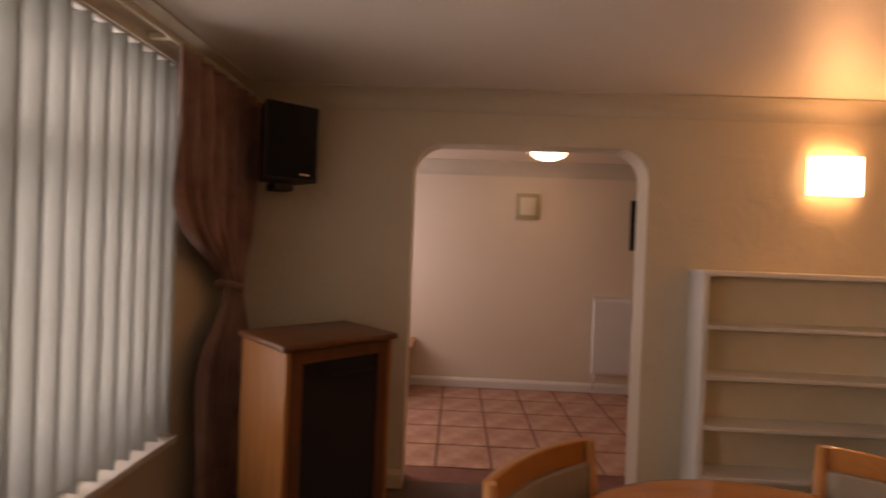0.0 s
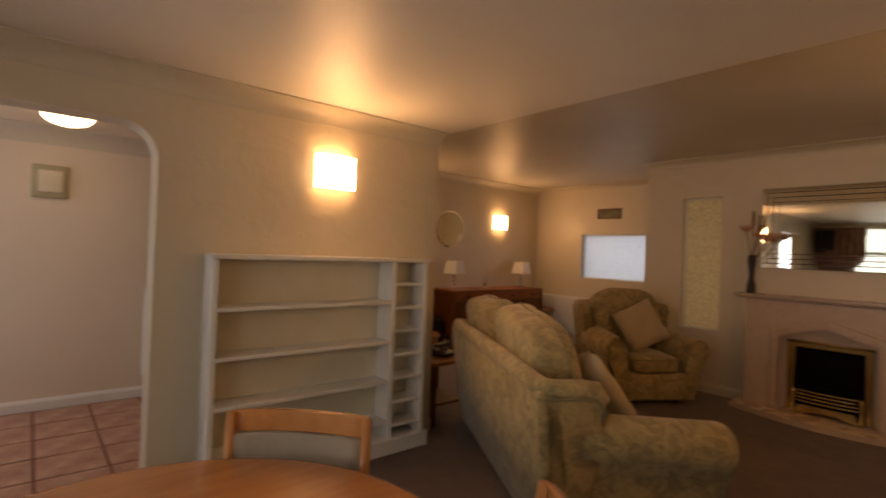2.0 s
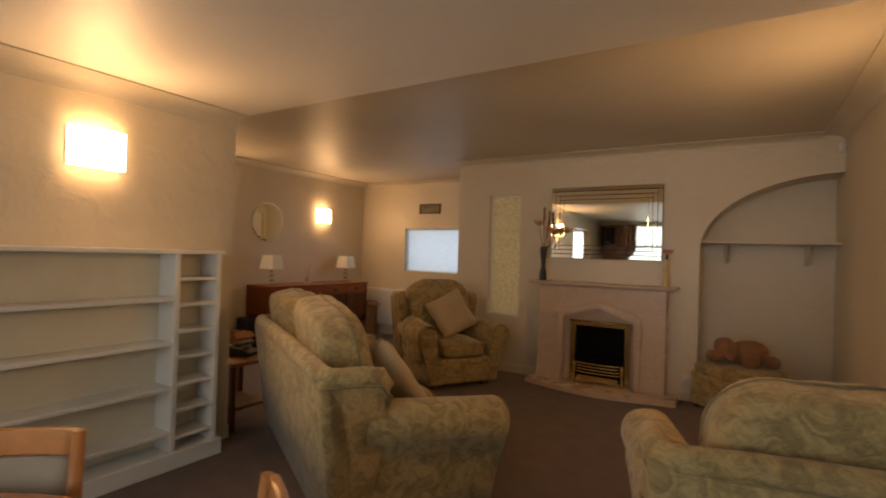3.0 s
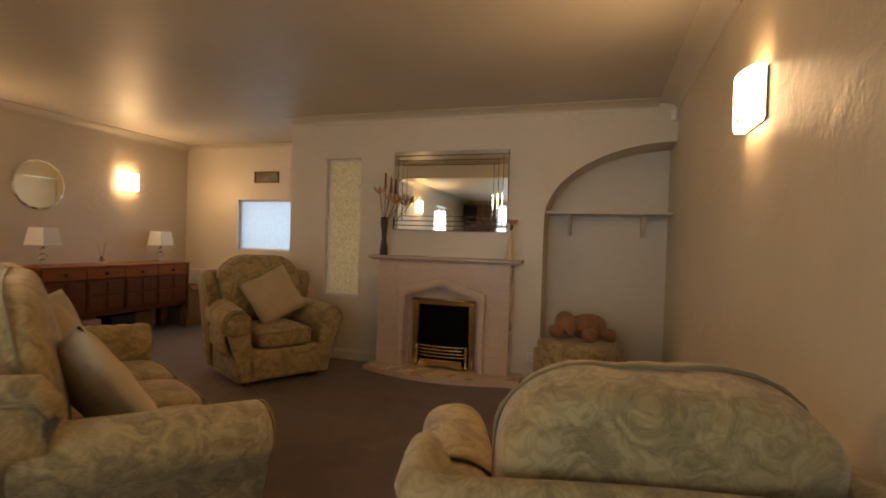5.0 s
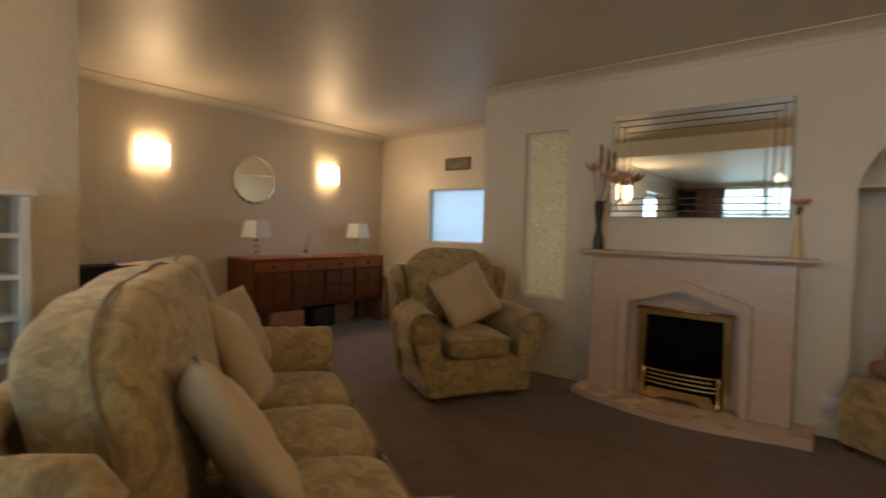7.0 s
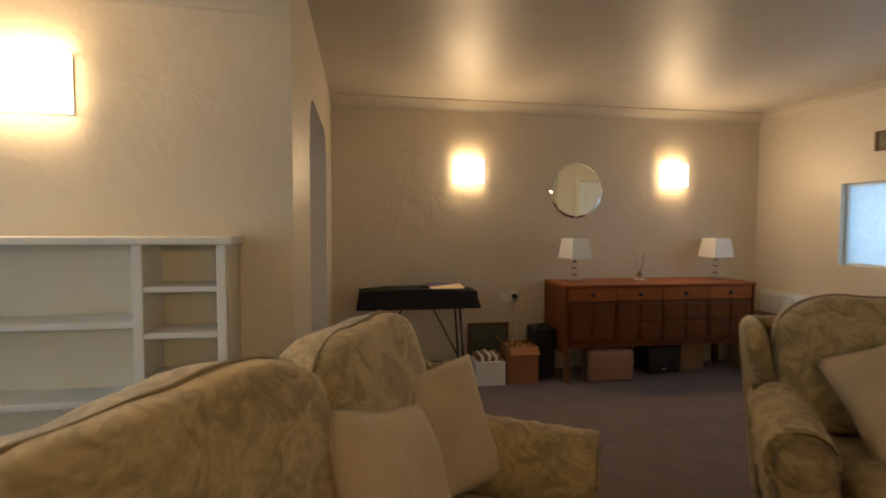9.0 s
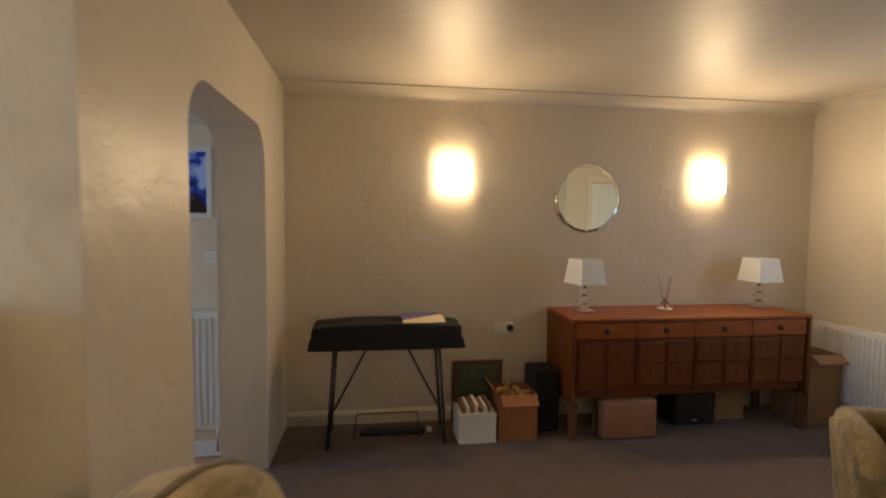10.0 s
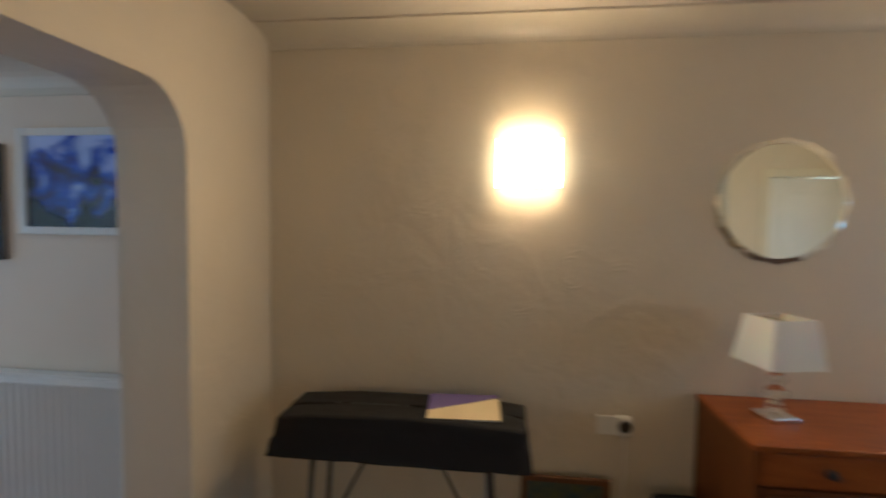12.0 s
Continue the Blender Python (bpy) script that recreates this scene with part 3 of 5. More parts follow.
def suite_seat(name, label, category, w, seats, m, zt=0.79, d0=-0.48, backs=(), group="matching upholstered suite"):
    """A rolled-arm seat with a wrapped, padded back: local x across, it faces -y."""
    t = thing(name, label, category, m, group)
    hw, cx = w / 2, w / 2 - 0.165
    part("base", box(-cx - 0.055, cx + 0.055, d0 + 0.04, 0.36, 0.04, 0.30, 0.03, 3), DAMASK, t)
    part("front_rail", box(-cx - 0.01, cx + 0.01, d0 + 0.02, d0 + 0.07, 0.06, 0.295, 0.018, 3), DAMASK, t)
    shell = prism([(0.27, 0.06), (0.365, 0.06), (0.455, zt - 0.03), (0.44, zt), (0.39, zt), (0.37, zt - 0.05), (0.30, 0.42)], "x", -hw + 0.02, hw - 0.02, 0.02, 3)
    part("back_frame", smooth(lean(shell, hw)), DAMASK, t)
    for sx in (-1, 1):
        for sy in (d0 + 0.12, 0.30):
            part("foot", box(sx * (hw - 0.2) - 0.035, sx * (hw - 0.2) + 0.035, sy - 0.035, sy + 0.035, 0.0, 0.06, 0.006), DARKW, t)
        arm = part("arm", rolled_arm(sx * cx, sx, d0 + 0.02, 0.24), DAMASK, t)
        sc = lathe([(0.015, 0.0), (0.083, 0.0), (0.091, 0.006), (0.088, 0.014), (0.02, 0.018)], 20)
        sc.transform(pose(sx * (cx + 0.09), d0 + 0.026, 0.505, 90))
        part("scroll", sc, DAMASK, arm)
        ring = tube([(sx * (cx + 0.09) + 0.094 * math.cos(a), d0 + 0.012, 0.507 + 0.094 * math.sin(a)) for a in [radians(-60 + 260 * k / 20) for k in range(21)]], 0.006, 6)
        part("piping", ring, PIPING, arm)
        pts = [(0.365, 0.06), (0.445, zt - 0.03), (0.43, zt - 0.005), (0.19, zt + 0.005), (0.15, zt - 0.03), (0.135, zt - 0.10), (0.15, 0.60), (0.19, 0.45), (0.20, 0.06)]
        a, b = sorted((sx * (hw - 0.11), sx * (hw - 0.02)))
        wing = prism(pts, "x", a, b, 0.028, 3)
        for v in wing.verts:
            if v.co.z > 0.5:
                v.co.x += sx * 0.30 * (v.co.z - 0.5) * max(0, 0.34 - v.co.y)
        part("wing", smooth(lean(wing, hw)), DAMASK, t)
    side = [(0.165, 0.62, 0.022), (0.15, 0.68, 0.032), (0.155, zt - 0.05, 0.038), (0.185, zt - 0.005, 0.042), (0.26, zt, 0.044), (0.36, zt - 0.002, 0.045)]
    out = [hw - 0.055 + 0.24 * max(0, 0.34 - y) * (z - 0.5) for y, z, _ in side]
    path = [(-x, y, z) for x, (y, z, _) in zip(out, side)] + [(-hw + 0.065, 0.405, zt)]
    path += [(-hw + 0.12 + (w - 0.24) * k / 8, 0.418, zt + 0.012 * math.sin(math.pi * k / 8)) for k in range(9)]
    path += [(hw - 0.065, 0.405, zt)] + [(x, y, z) for x, (y, z, _) in reversed(list(zip(out, side)))]
    radii = [r for *_, r in side] + [0.046] * 11 + [r for *_, r in reversed(side)]
    part("top_roll", tube(path, radii, 12), DAMASK, t)
    line = [(x * (1 + 0.035 / hw), y + (0.032 if y > 0.3 else 0.0), z - 0.035) for x, y, z in path[2:-2]]
    part("piping", tube(line, 0.005, 6), PIPING, t)
    inner = 2 * (cx - 0.07)
    cw = inner / seats
    for k in range(seats):
        bm = puff(cw + 0.008, 0.17 - d0, 0.16, 5, 8, 0.24, 0.009, k + seats)
        bm.transform(pose(-inner / 2 + cw * (k + 0.5), (0.16 + d0) / 2, 0.374))
        c = part("seat_cushion", bm, DAMASK, t)
        x0, x1, y = -inner / 2 + cw * k + 0.02, -inner / 2 + cw * (k + 1) - 0.02, (0.16 + d0) / 2 - (0.17 - d0) / 2 + 0.012
        part("piping", tube([(x0 + (x1 - x0) * j / 8, y - 0.006 * math.sin(math.pi * j / 8), 0.425 + 0.006 * math.sin(math.pi * j / 8)) for j in range(9)], 0.005, 6), PIPING, c)
    power, droop, top = (6.0, 0.03, 0.03) if seats > 1 else (5.4, 0.045, 0.05)
    for k, (at, bw, turn, tip, rise) in enumerate(backs):
        tall = rise - 0.44
        place = pose(at, 0.205, 0.44 + tall / 2, -10, tip, turn)
        bm = back_cushion(bw, tall, k + 7 + seats, power, droop, top)
        bm.transform(place)
        c = part("back_cushion", bm, DAMASK, t)
        part("piping", tube([place @ Vector(p) for p in seam(bw, tall, power, droop, top, -0.3)], 0.0055, 6), PIPING, c)
    return t


def arm_cover(t, w, side, d0=-0.48):
    """A loose cloth over the front of one arm, hanging to an uneven hem outside."""
    cx = side * (w / 2 - 0.165)
    prof = [(-0.082, 0.40), (-0.082, 0.46), *arc(0.025, 0.512, 0.117, 165, -40, 14), (0.128, 0.40), (0.126, 0.34), (0.124, 0.29)]
    bm = bmesh.new()
    rows = []
    n = 16
    for i in range(n + 1):
        y = d0 + 0.015 + 0.50 * i / n
        row = []
        for k, (p, z) in enumerate(prof):
            f = k / (len(prof) - 1)
            tt = (y - d0 - 0.02) / (0.22 - d0)
            sx = 0.075 * (1 - tt) * min(1, max(0, (z - 0.15) / 0.3))
            hang = max(0, f - 0.72) / 0.28
            drop = 0.05 * hang * math.sin(math.pi * i / n) + 0.004 * math.sin(i * 2.1 + k)
            wave = 0.010 * hang * math.sin(i * 1.3 + 0.6)
            row.append(bm.verts.new((cx + side * (p + sx + wave), y, z + 0.035 * tt - drop)))
        rows.append(row)
    for a, b in zip(rows, rows[1:]):
        for k in range(len(prof) - 1):
            bm.faces.new((a[k], a[k + 1], b[k + 1], b[k])).smooth = True
    c = part("arm_cover", bm, DAMASK, t, "loose matching arm cover")
    so = c.modifiers.new("thick", "SOLIDIFY")
    so.thickness = 0.006


SOFA = pose(0.77, 3.735, 0, 0, 0, 150)
sofa = suite_seat("sofa", "cream and sage leaf-patterned sofa with rolled arms", "sofa", 1.94, 3, SOFA, 0.775, -0.48, ((0.52, 0.66, 5, -3, 1.035), (-0.25, 0.92, -3, -5, 1.035)))
ac1 = suite_seat("armchair", "leaf-patterned winged armchair beside the fireplace", "armchair", 0.96, 1, pose(0.155, 5.865, 0, 0, 0, 60), 0.845, -0.43, ((0.0, 0.72, 0, 0, 1.035),))
ac2 = suite_seat("armchair", "leaf-patterned winged armchair standing against the side wall", "armchair", 1.0, 1, pose(2.965, 3.53, 0, 0, 0, 191), 0.72, -0.45, ((-0.05, 0.68, 0, 0, 0.96),))
arm_cover(sofa, 1.94, 1)
arm_cover(ac1, 0.96, -1, -0.43)
arm_cover(ac2, 1.0, 1, -0.45)


# ---- bookcase ----
def bookcase():
    y0, y1, yd, xf, xb = 1.945, 3.352, 3.07, -0.015, XA
    t = thing("bookcase", "low white painted built-in bookcase with empty shelves", "bookcase")
    part("top", box(xb + 0.002, xf + 0.008, y0 - 0.006, y1 + 0.02, 1.262, 1.288, 0.004), WHITE, t)
    for a in (y0, yd - 0.012, y1 - 0.032):
        part("upright", box(xb + 0.002, xf, a, a + 0.032, 0.1, 1.262, 0.003), WHITE, t)
    # Thin panel added over the white end to tone it down as shaded.
    part("end_shade_panel", box(xb + 0.002, xf - 0.012, y1 + 0.0005, y1 + 0.006, 0.1, 1.262, 0.001), WALL, t, "thin added cream panel toning down the shaded end")
    part("back", box(xb + 0.001, xb + 0.007, y0 + 0.03, y1 - 0.03, 0.1, 1.262), CREAMW, t, "cream back panel")
    part("plinth", box(xb + 0.002, xf + 0.02, y0 - 0.004, y1 + 0.03, 0.0, 0.1, 0.006), WHITE, t)
    for z in (1.007, 0.745, 0.483, 0.221):
        part("shelf", box(xb + 0.008, xf - 0.004, y0 + 0.032, yd - 0.012, z - 0.022, z, 0.003), WHITE, t)
    for k in range(7):
        z = 1.122 - 0.156 * k
        part("shelf", box(xb + 0.008, xf - 0.004, yd + 0.02, y1 - 0.032, z - 0.02, z, 0.003), WHITE, t)


bookcase()


# ---- wall lamps ----
def wall_lamp(m):
    """A curved glass shade on a wall plate: local x across, -y out of the wall."""
    t = thing("wall_lamp", "lit frosted glass wall lamp with a curved shade", "wall lamp", m, "wall lamps")
    part("back_plate", box(-0.108, 0.108, -0.012, 0.0, -0.09, 0.085, 0.004), WHITE, t)
    n = 14
    out = [(0.134 * math.sin(radians(a)) / math.sin(radians(40)), -0.05 - 0.03 * (math.cos(radians(a)) - math.cos(radians(40))) / (1 - math.cos(radians(40)))) for a in [-40 + 80 * k / n for k in range(n + 1)]]
    inn = [(0.132, -0.0125), (-0.132, -0.0125)]
    bm = prism(out + inn, "z", -0.105, 0.10)
    for v in bm.verts:
        if v.co.z < 0 and v.co.y < -0.013:
            v.co.z += 0.03 * (1 - (v.co.x / 0.134) ** 2)
    bm.normal_update()
    for f in bm.faces:
        f.material_index = 1 if abs(f.normal.z) > 0.5 else 2 if abs(f.normal.x) > 0.9 else 3 if f.calc_center_median().y > -0.02 else 0
    s = part("shade", bm, SCONCE, t, "glowing white glass shade")
    for m_ in (SCONCE_END, SCONCE_SIDE, WHITE):
        s.data.materials.append(m_)
    part("lower_clip", box(-0.025, 0.025, -0.078, -0.01, -0.085, -0.077, 0.002), CHROME, t)
    return t


first = wall_lamp(pose(XS, 4.745, 1.818, 0, 0, 90))
copy_thing(first, pose(XS, 6.757, 1.818, 0, 0, 90))
copy_thing(first, pose(XA, 2.685, 1.818, 0, 0, 90))
copy_thing(first, pose(XR, 4.42, 1.805, 0, 0, -90))


# ---- fireplace ----
def fireplace():
    t = thing("fireplace", "beige marble fireplace surround with a brass-framed gas fire", "fireplace", pose(1.578, YF, 0))
    # hearth with a bowed front
    pts = [(-0.70, -0.004), (-0.70, -0.30)] + [(-0.70 + 1.44 * k / 12, -0.30 - 0.16 * math.sin(math.pi * k / 12)) for k in range(1, 12)] + [(0.74, -0.34), (0.74, -0.004)]
    part("hearth", prism(pts, "z", 0.0, 0.045, 0.006), MARBLE, t)
    o = [(-0.357, 0.045), (-0.357, 0.705), (0.0, 0.825), (0.357, 0.705), (0.357, 0.045)]
    outer = [(-0.625, 0.045), (-0.625, 1.02), (0.625, 1.02), (0.625, 0.045)]
    part("surround", prism([*outer, *o[::-1]], "y", -0.165, -0.003, 0.006), MARBLE, t)
    i = [(-0.333, 0.045), (-0.333, 0.69), (0.0, 0.80), (0.333, 0.69), (0.333, 0.045)]
    band = [(-0.41, 0.045), (-0.41, 0.755), (0.0, 0.885), (0.41, 0.755), (0.41, 0.045)]
    part("raised_band", prism([*band, *o[::-1]], "y", -0.192, -0.166, 0.009, 3), MARBLE, t)
    part("moulding", prism([*o, *i[::-1]], "y", -0.10, -0.003, 0.008), MARBLE, t)
    part("back_panel", prism([*i[0:2], i[2], *i[3:5], (0.27, 0.045), (0.27, 0.665), (-0.27, 0.665), (-0.27, 0.045)], "y", -0.06, -0.003), MARBLE, t)
    for z0, z1, dx, dy in ((1.02, 1.035, 0.685, 0.20), (1.035, 1.062, 0.715, 0.23)):
        part("mantel_shelf", box(-dx, dx, -dy, -0.003, z0, z1, 0.007, 3), MARBLE, t)
    for s in (-1, 1):
        part("plinth", box(s * 0.518 - 0.104, s * 0.518 + 0.104, -0.174, -0.166, 0.046, 0.20, 0.003), MARBLE, t)
    f = part("fire_frame", prism([(-0.30, 0.05), (-0.30, 0.675), (0.30, 0.675), (0.30, 0.05), (0.25, 0.05), (0.25, 0.625), (-0.25, 0.625), (-0.25, 0.05)], "y", -0.085, -0.062, 0.006), BRASS, t, "polished brass frame")
    part("top_bead", tube([(-0.305, -0.09, 0.665), (0.305, -0.09, 0.665)], 0.012, 10), BRASS, f)
    part("fire_back", box(-0.27, 0.27, -0.02, -0.004, 0.045, 0.665), RECESS_BLACK, t, "near-black fire back standing in for a deep dark recess")
    coals = bmesh.new()
    for k in range(26):
        c = puff(0.085, 0.08, 0.07, 2.6, 2, 0, 0.012, k)
        join(coals, c, pose(-0.2 + 0.4 * ((k * 7) % 13) / 12, -0.055 - 0.02 * (k % 3), 0.19 + 0.03 * (k // 9), k * 40, k * 25, 0))
    tagged(part("coal_bed", coals, RECESS_BLACK, t, "black imitation coals"), kind="stuff")
    for k in range(4):
        z = 0.155 + 0.03 * k
        part("grate_bar", tube([(0.235 * math.sin(a), -0.10 - 0.05 * math.cos(a), z) for a in [radians(-80 + 160 * j / 10) for j in range(11)]], 0.007), BRASS, t)
    part("fret", prism([(-0.22, 0.05), (-0.20, 0.125), (0.20, 0.125), (0.22, 0.05), (0.14, 0.05), (0.10, 0.075), (-0.10, 0.075), (-0.14, 0.05)], "y", -0.152, -0.142, 0.002), BRASS, t)
    for s in (-1, 1):
        part("finial", lathe([(0.02, 0), (0.026, 0.012), (0.012, 0.03), (0.012, 0.15), (0.022, 0.17), (0.012, 0.2), (0.003, 0.215)], 12, None, (s * 0.235, -0.125, 0.046)), BRASS, t)


fireplace()


def wall_mirror():
    """The over-mantel mirror: bevelled strips round a plain centre."""
    t = thing("wall_mirror", "large rectangular mirror with a border of narrow mirrored strips", "mirror", pose(1.58, YF - 0.03, 1.68))
    hw, hh = 0.555, 0.375
    part("backing", box(-hw, hw, 0.0, 0.028, -hh, hh, 0.003), BLACK, t)
    part("mirror_glass", box(-hw + 0.135, hw - 0.135, -0.008, -0.001, -hh + 0.135, hh - 0.135, 0.003), MIRROR, t)
    for k in range(3):
        a, b = 0.045 * k + 0.002, 0.045 * (k + 1) - 0.002
        for s in (-1, 1):
            z0, z1 = sorted((s * (hh - a), s * (hh - b)))
            part("strip", box(-hw + 0.002 + 0.045 * k, hw - 0.002 - 0.045 * k, -0.012 + 0.002 * k, -0.001, z0, z1, 0.0025), BEVEL, t)
            x0, x1 = sorted((s * (hw - a), s * (hw - b)))
            part("strip", box(x0, x1, -0.012 + 0.002 * k, -0.001, -hh + b + 0.002, hh - b - 0.002, 0.0025), BEVEL, t)


wall_mirror()


def round_mirror():
    t = thing("round_mirror", "round wall mirror with a scalloped rim", "mirror", pose(XS, 5.775, 1.661, 0, 0, 90))
    bm = bmesh.new()
    n = 120
    rings = []
    for r, y in ((0.262, -0.004), (0.262, -0.008), (0.238, -0.014)):
        rings.append([bm.verts.new(((r - (0.008 * abs(math.sin(8 * 2 * math.pi * k / n)) if r > 0.25 else 0)) * math.cos(2 * math.pi * k / n), y, (r - (0.008 * abs(math.sin(8 * 2 * math.pi * k / n)) if r > 0.25 else 0)) * math.sin(2 * math.pi * k / n))) for k in range(n)])
    for a, b in zip(rings, rings[1:]):
        for k in range(n):
            bm.faces.new((a[k], a[(k + 1) % n], b[(k + 1) % n], b[k]))
    bm.faces.new(rings[0])
    part("bevel", bm, BEVEL, t)
    bm = lathe([(0.236, 0), (0.236, 0.003)], 96)
    bm.transform(pose(0, -0.0125, 0, 90))
    part("mirror_glass", bm, MIRROR, t)


round_mirror()


# ---- sideboard and what stands on and under it ----
def sideboard():
    x0, x1, y0, y1, zt, zb = -2.605, -2.115, 5.48, 7.265, 0.838, 0.33
    t = thing("sideboard", "long dark teak sideboard with drawers above panelled doors", "sideboard")
    part("top", box(x0, x1 + 0.005, y0 - 0.004, y1 + 0.004, zt - 0.022, zt, 0.004), TEAK, t)
    for a in (y0, y1 - 0.022):
        part("side_panel", box(x0, x1, a, a + 0.022, 0.25, zt - 0.022, 0.003), TEAKV_SHADED, t)
    part("carcass", box(x0, x1 - 0.03, y0 + 0.022, y1 - 0.022, zb, zt - 0.022), TEAKV_SHADED, t)
    n = 4
    for k in range(n):
        a, b = y0 + 0.026 + (y1 - y0 - 0.052) * k / n, y0 + 0.026 + (y1 - y0 - 0.052) * (k + 1) / n
        d = part("drawer", box(x1 - 0.03, x1 - 0.008, a + 0.0015, b - 0.0015, 0.695, zt - 0.028, 0.004), TEAK, t)
        h = lathe([(0.016, 0.0), (0.018, 0.004), (0.008, 0.008), (0.006, 0.018), (0.012, 0.024), (0.004, 0.028)], 14)
        h.transform(pose(x1 - 0.008, (a + b) / 2, 0.75, 0, 90, 0))
        part("handle", h, IRON, d, "small dark ring pull")
        dr = part("door", box(x1 - 0.03, x1 - 0.012, a + 0.004, b - 0.004, zb + 0.01, 0.685, 0.004), TEAKV_SHADED, t)
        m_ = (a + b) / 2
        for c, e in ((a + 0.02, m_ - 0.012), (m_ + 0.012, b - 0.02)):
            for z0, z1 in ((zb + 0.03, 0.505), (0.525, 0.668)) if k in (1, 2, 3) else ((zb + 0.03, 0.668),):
                part("panel", box(x1 - 0.012, x1 - 0.004, c, e, z0, z1, 0.006), TEAKV_SHADED, dr)
    # Legs take the dark wood to carry the shade under the body.
    for yy in (y0 + 0.03, y1 - 0.03):
        for xx in (x0 + 0.04, x1 - 0.04):
            part("leg", prism([(xx - 0.022, yy - 0.022), (xx + 0.022, yy - 0.022), (xx + 0.022, yy + 0.022), (xx - 0.022, yy + 0.022)], "z", 0.0, 0.26, 0.003), DARKW, t)
    part("stretcher", box(x1 - 0.06, x1 - 0.035, y0 + 0.05, y1 - 0.05, zb - 0.04, zb, 0.004), TEAKV_SHADED, t)


sideboard()


def table_lamp(m):
    t = thing("table_lamp", "unlit table lamp with a white shade and crystal stem", "table lamp", m, "pair of table lamps on the sideboard")
    part("base", box(-0.055, 0.055, -0.055, 0.055, 0.0, 0.022, 0.005), CHROME, t)
    bm = bmesh.new()
    z = 0.022
    for r in (0.030, 0.036, 0.028):
        own = lathe([(0.012, 0), (r, r * 0.55), (r, r * 1.1), (0.012, r * 1.65)], 8)
        join(bm, own, pose(0, 0, z))
        z += r * 1.65
    part("stem", bm, GLASS, t, "faceted crystal balls")
    part("collar", lathe([(0.014, 0), (0.014, 0.03), (0.006, 0.035), (0.006, 0.09)], 12, None, (0, 0, z)), CHROME, t)
    b0, b1, z0, z1 = 0.106, 0.082, 0.21, 0.385
    bm = bmesh.new()
    rings = []
    for s, zz in ((b0, z0), (b1, z1), (b1 - 0.003, z1), (b0 - 0.003, z0)):
        rings.append([bm.verts.new(p) for p in ((-s, -s, zz), (s, -s, zz), (s, s, zz), (-s, s, zz))])
    for a, b in zip(rings, rings[1:] + rings[:1]):
        for k in range(4):
            bm.faces.new((a[k], a[(k + 1) % 4], b[(k + 1) % 4], b[k]))
    part("shade", bm, SHADE, t, "white tapered square shade")
    part("shade_ring", tube([(-0.081, 0, z1 - 0.012), (0.081, 0, z1 - 0.012)], 0.003, 6), CHROME, t)
    return t


lamp = table_lamp(pose(-2.36, 5.665, 0.838, 0, 0, 12))
copy_thing(lamp, pose(-2.40, 7.085, 0.838, 0, 0, 5))

t = thing("reed_diffuser", "small glass bottle with two diffuser reeds", "reed diffuser", pose(-2.43, 6.33, 0.838))
part("dish", lathe([(0.045, 0), (0.055, 0.004), (0.055, 0.008), (0.045, 0.008)], 18), PAPER, t)
part("bottle", lathe([(0.026, 0.009), (0.03, 0.014), (0.03, 0.05), (0.012, 0.065), (0.012, 0.08)], 16), GLASS, t)
for dx, dy in ((0.02, -0.07), (-0.015, 0.065), (0.01, 0.03)):
    part("reed", tube([(0, 0, 0.014), (dx, dy, 0.25)], 0.0022, 6), CARD, t)


def carton(name, label, x0, x1, y0, y1, h, material, flaps=False, category="box"):
    t = thing(name, label, category, pose((x0 + x1) / 2, (y0 + y1) / 2, 0))
    w, d = (x1 - x0) / 2, (y1 - y0) / 2
    bm = box(-w, w, -d, d, 0, 0.006)
    for q in ((-w, -w + 0.006, -d, d), (w - 0.006, w, -d, d), (-w + 0.006, w - 0.006, -d, -d + 0.006), (-w + 0.006, w - 0.006, d - 0.006, d)):
        box(*q, 0.006, h, 0.001, 1, bm)
    part("body", bm, material, t)
    if flaps:
        bm = prism([(w, h), (w + 0.07, h - 0.05), (w + 0.072, h - 0.046), (w, h + 0.005)], "y", -d + 0.01, d - 0.01)
        part("flap", bm, material, t)
        bm = prism([(-d, h), (-d - 0.05, h + 0.06), (-d - 0.047, h + 0.063), (-d + 0.005, h)], "x", -w + 0.01, w - 0.01)
        part("flap", bm, material, t)
    else:
        part("lid", box(-w - 0.004, w + 0.004, -d - 0.004, d + 0.004, h - 0.02, h, 0.004), material, t)
    return t


paper_box = carton("paper_box", "white open box packed with papers", -2.42, -2.18, 4.73, 4.985, 0.2, PAPER, False)
for k in range(7):
    part("sheaf", box(-0.105, 0.1, -0.1 + 0.029 * k, -0.078 + 0.029 * k, 0.2, 0.235 + 0.02 * ((k * 5) % 4) / 3, 0.002), PAPER if k % 2 else CARDP, paper_box)
orange_box = carton("cardboard_box", "worn orange-brown cardboard box with open flaps", -2.45, -2.19, 5.005, 5.275, 0.31, ORANGEC, True)
pack = bmesh.new()
for k in range(14):
    join(pack, puff(0.09, 0.07, 0.05, 1.6, 3, 0, 0.03, k), pose(-0.08 + 0.04 * (k % 5), -0.085 + 0.06 * (k // 4), 0.27 + 0.012 * (k % 3), 30 * k, 17 * k, 50 * k))
tagged(part("packing", pack, mottled("yellow_brown_packing", (0.42, 0.28, 0.09), (0.20, 0.11, 0.03), 22.0, 0.8), orange_box, "crumpled yellow-brown packing"), kind="stuff")
t = thing("floor_pedal", "black pedal board lying under the keyboard stand", "pedal", pose(-2.42, 4.32, 0))
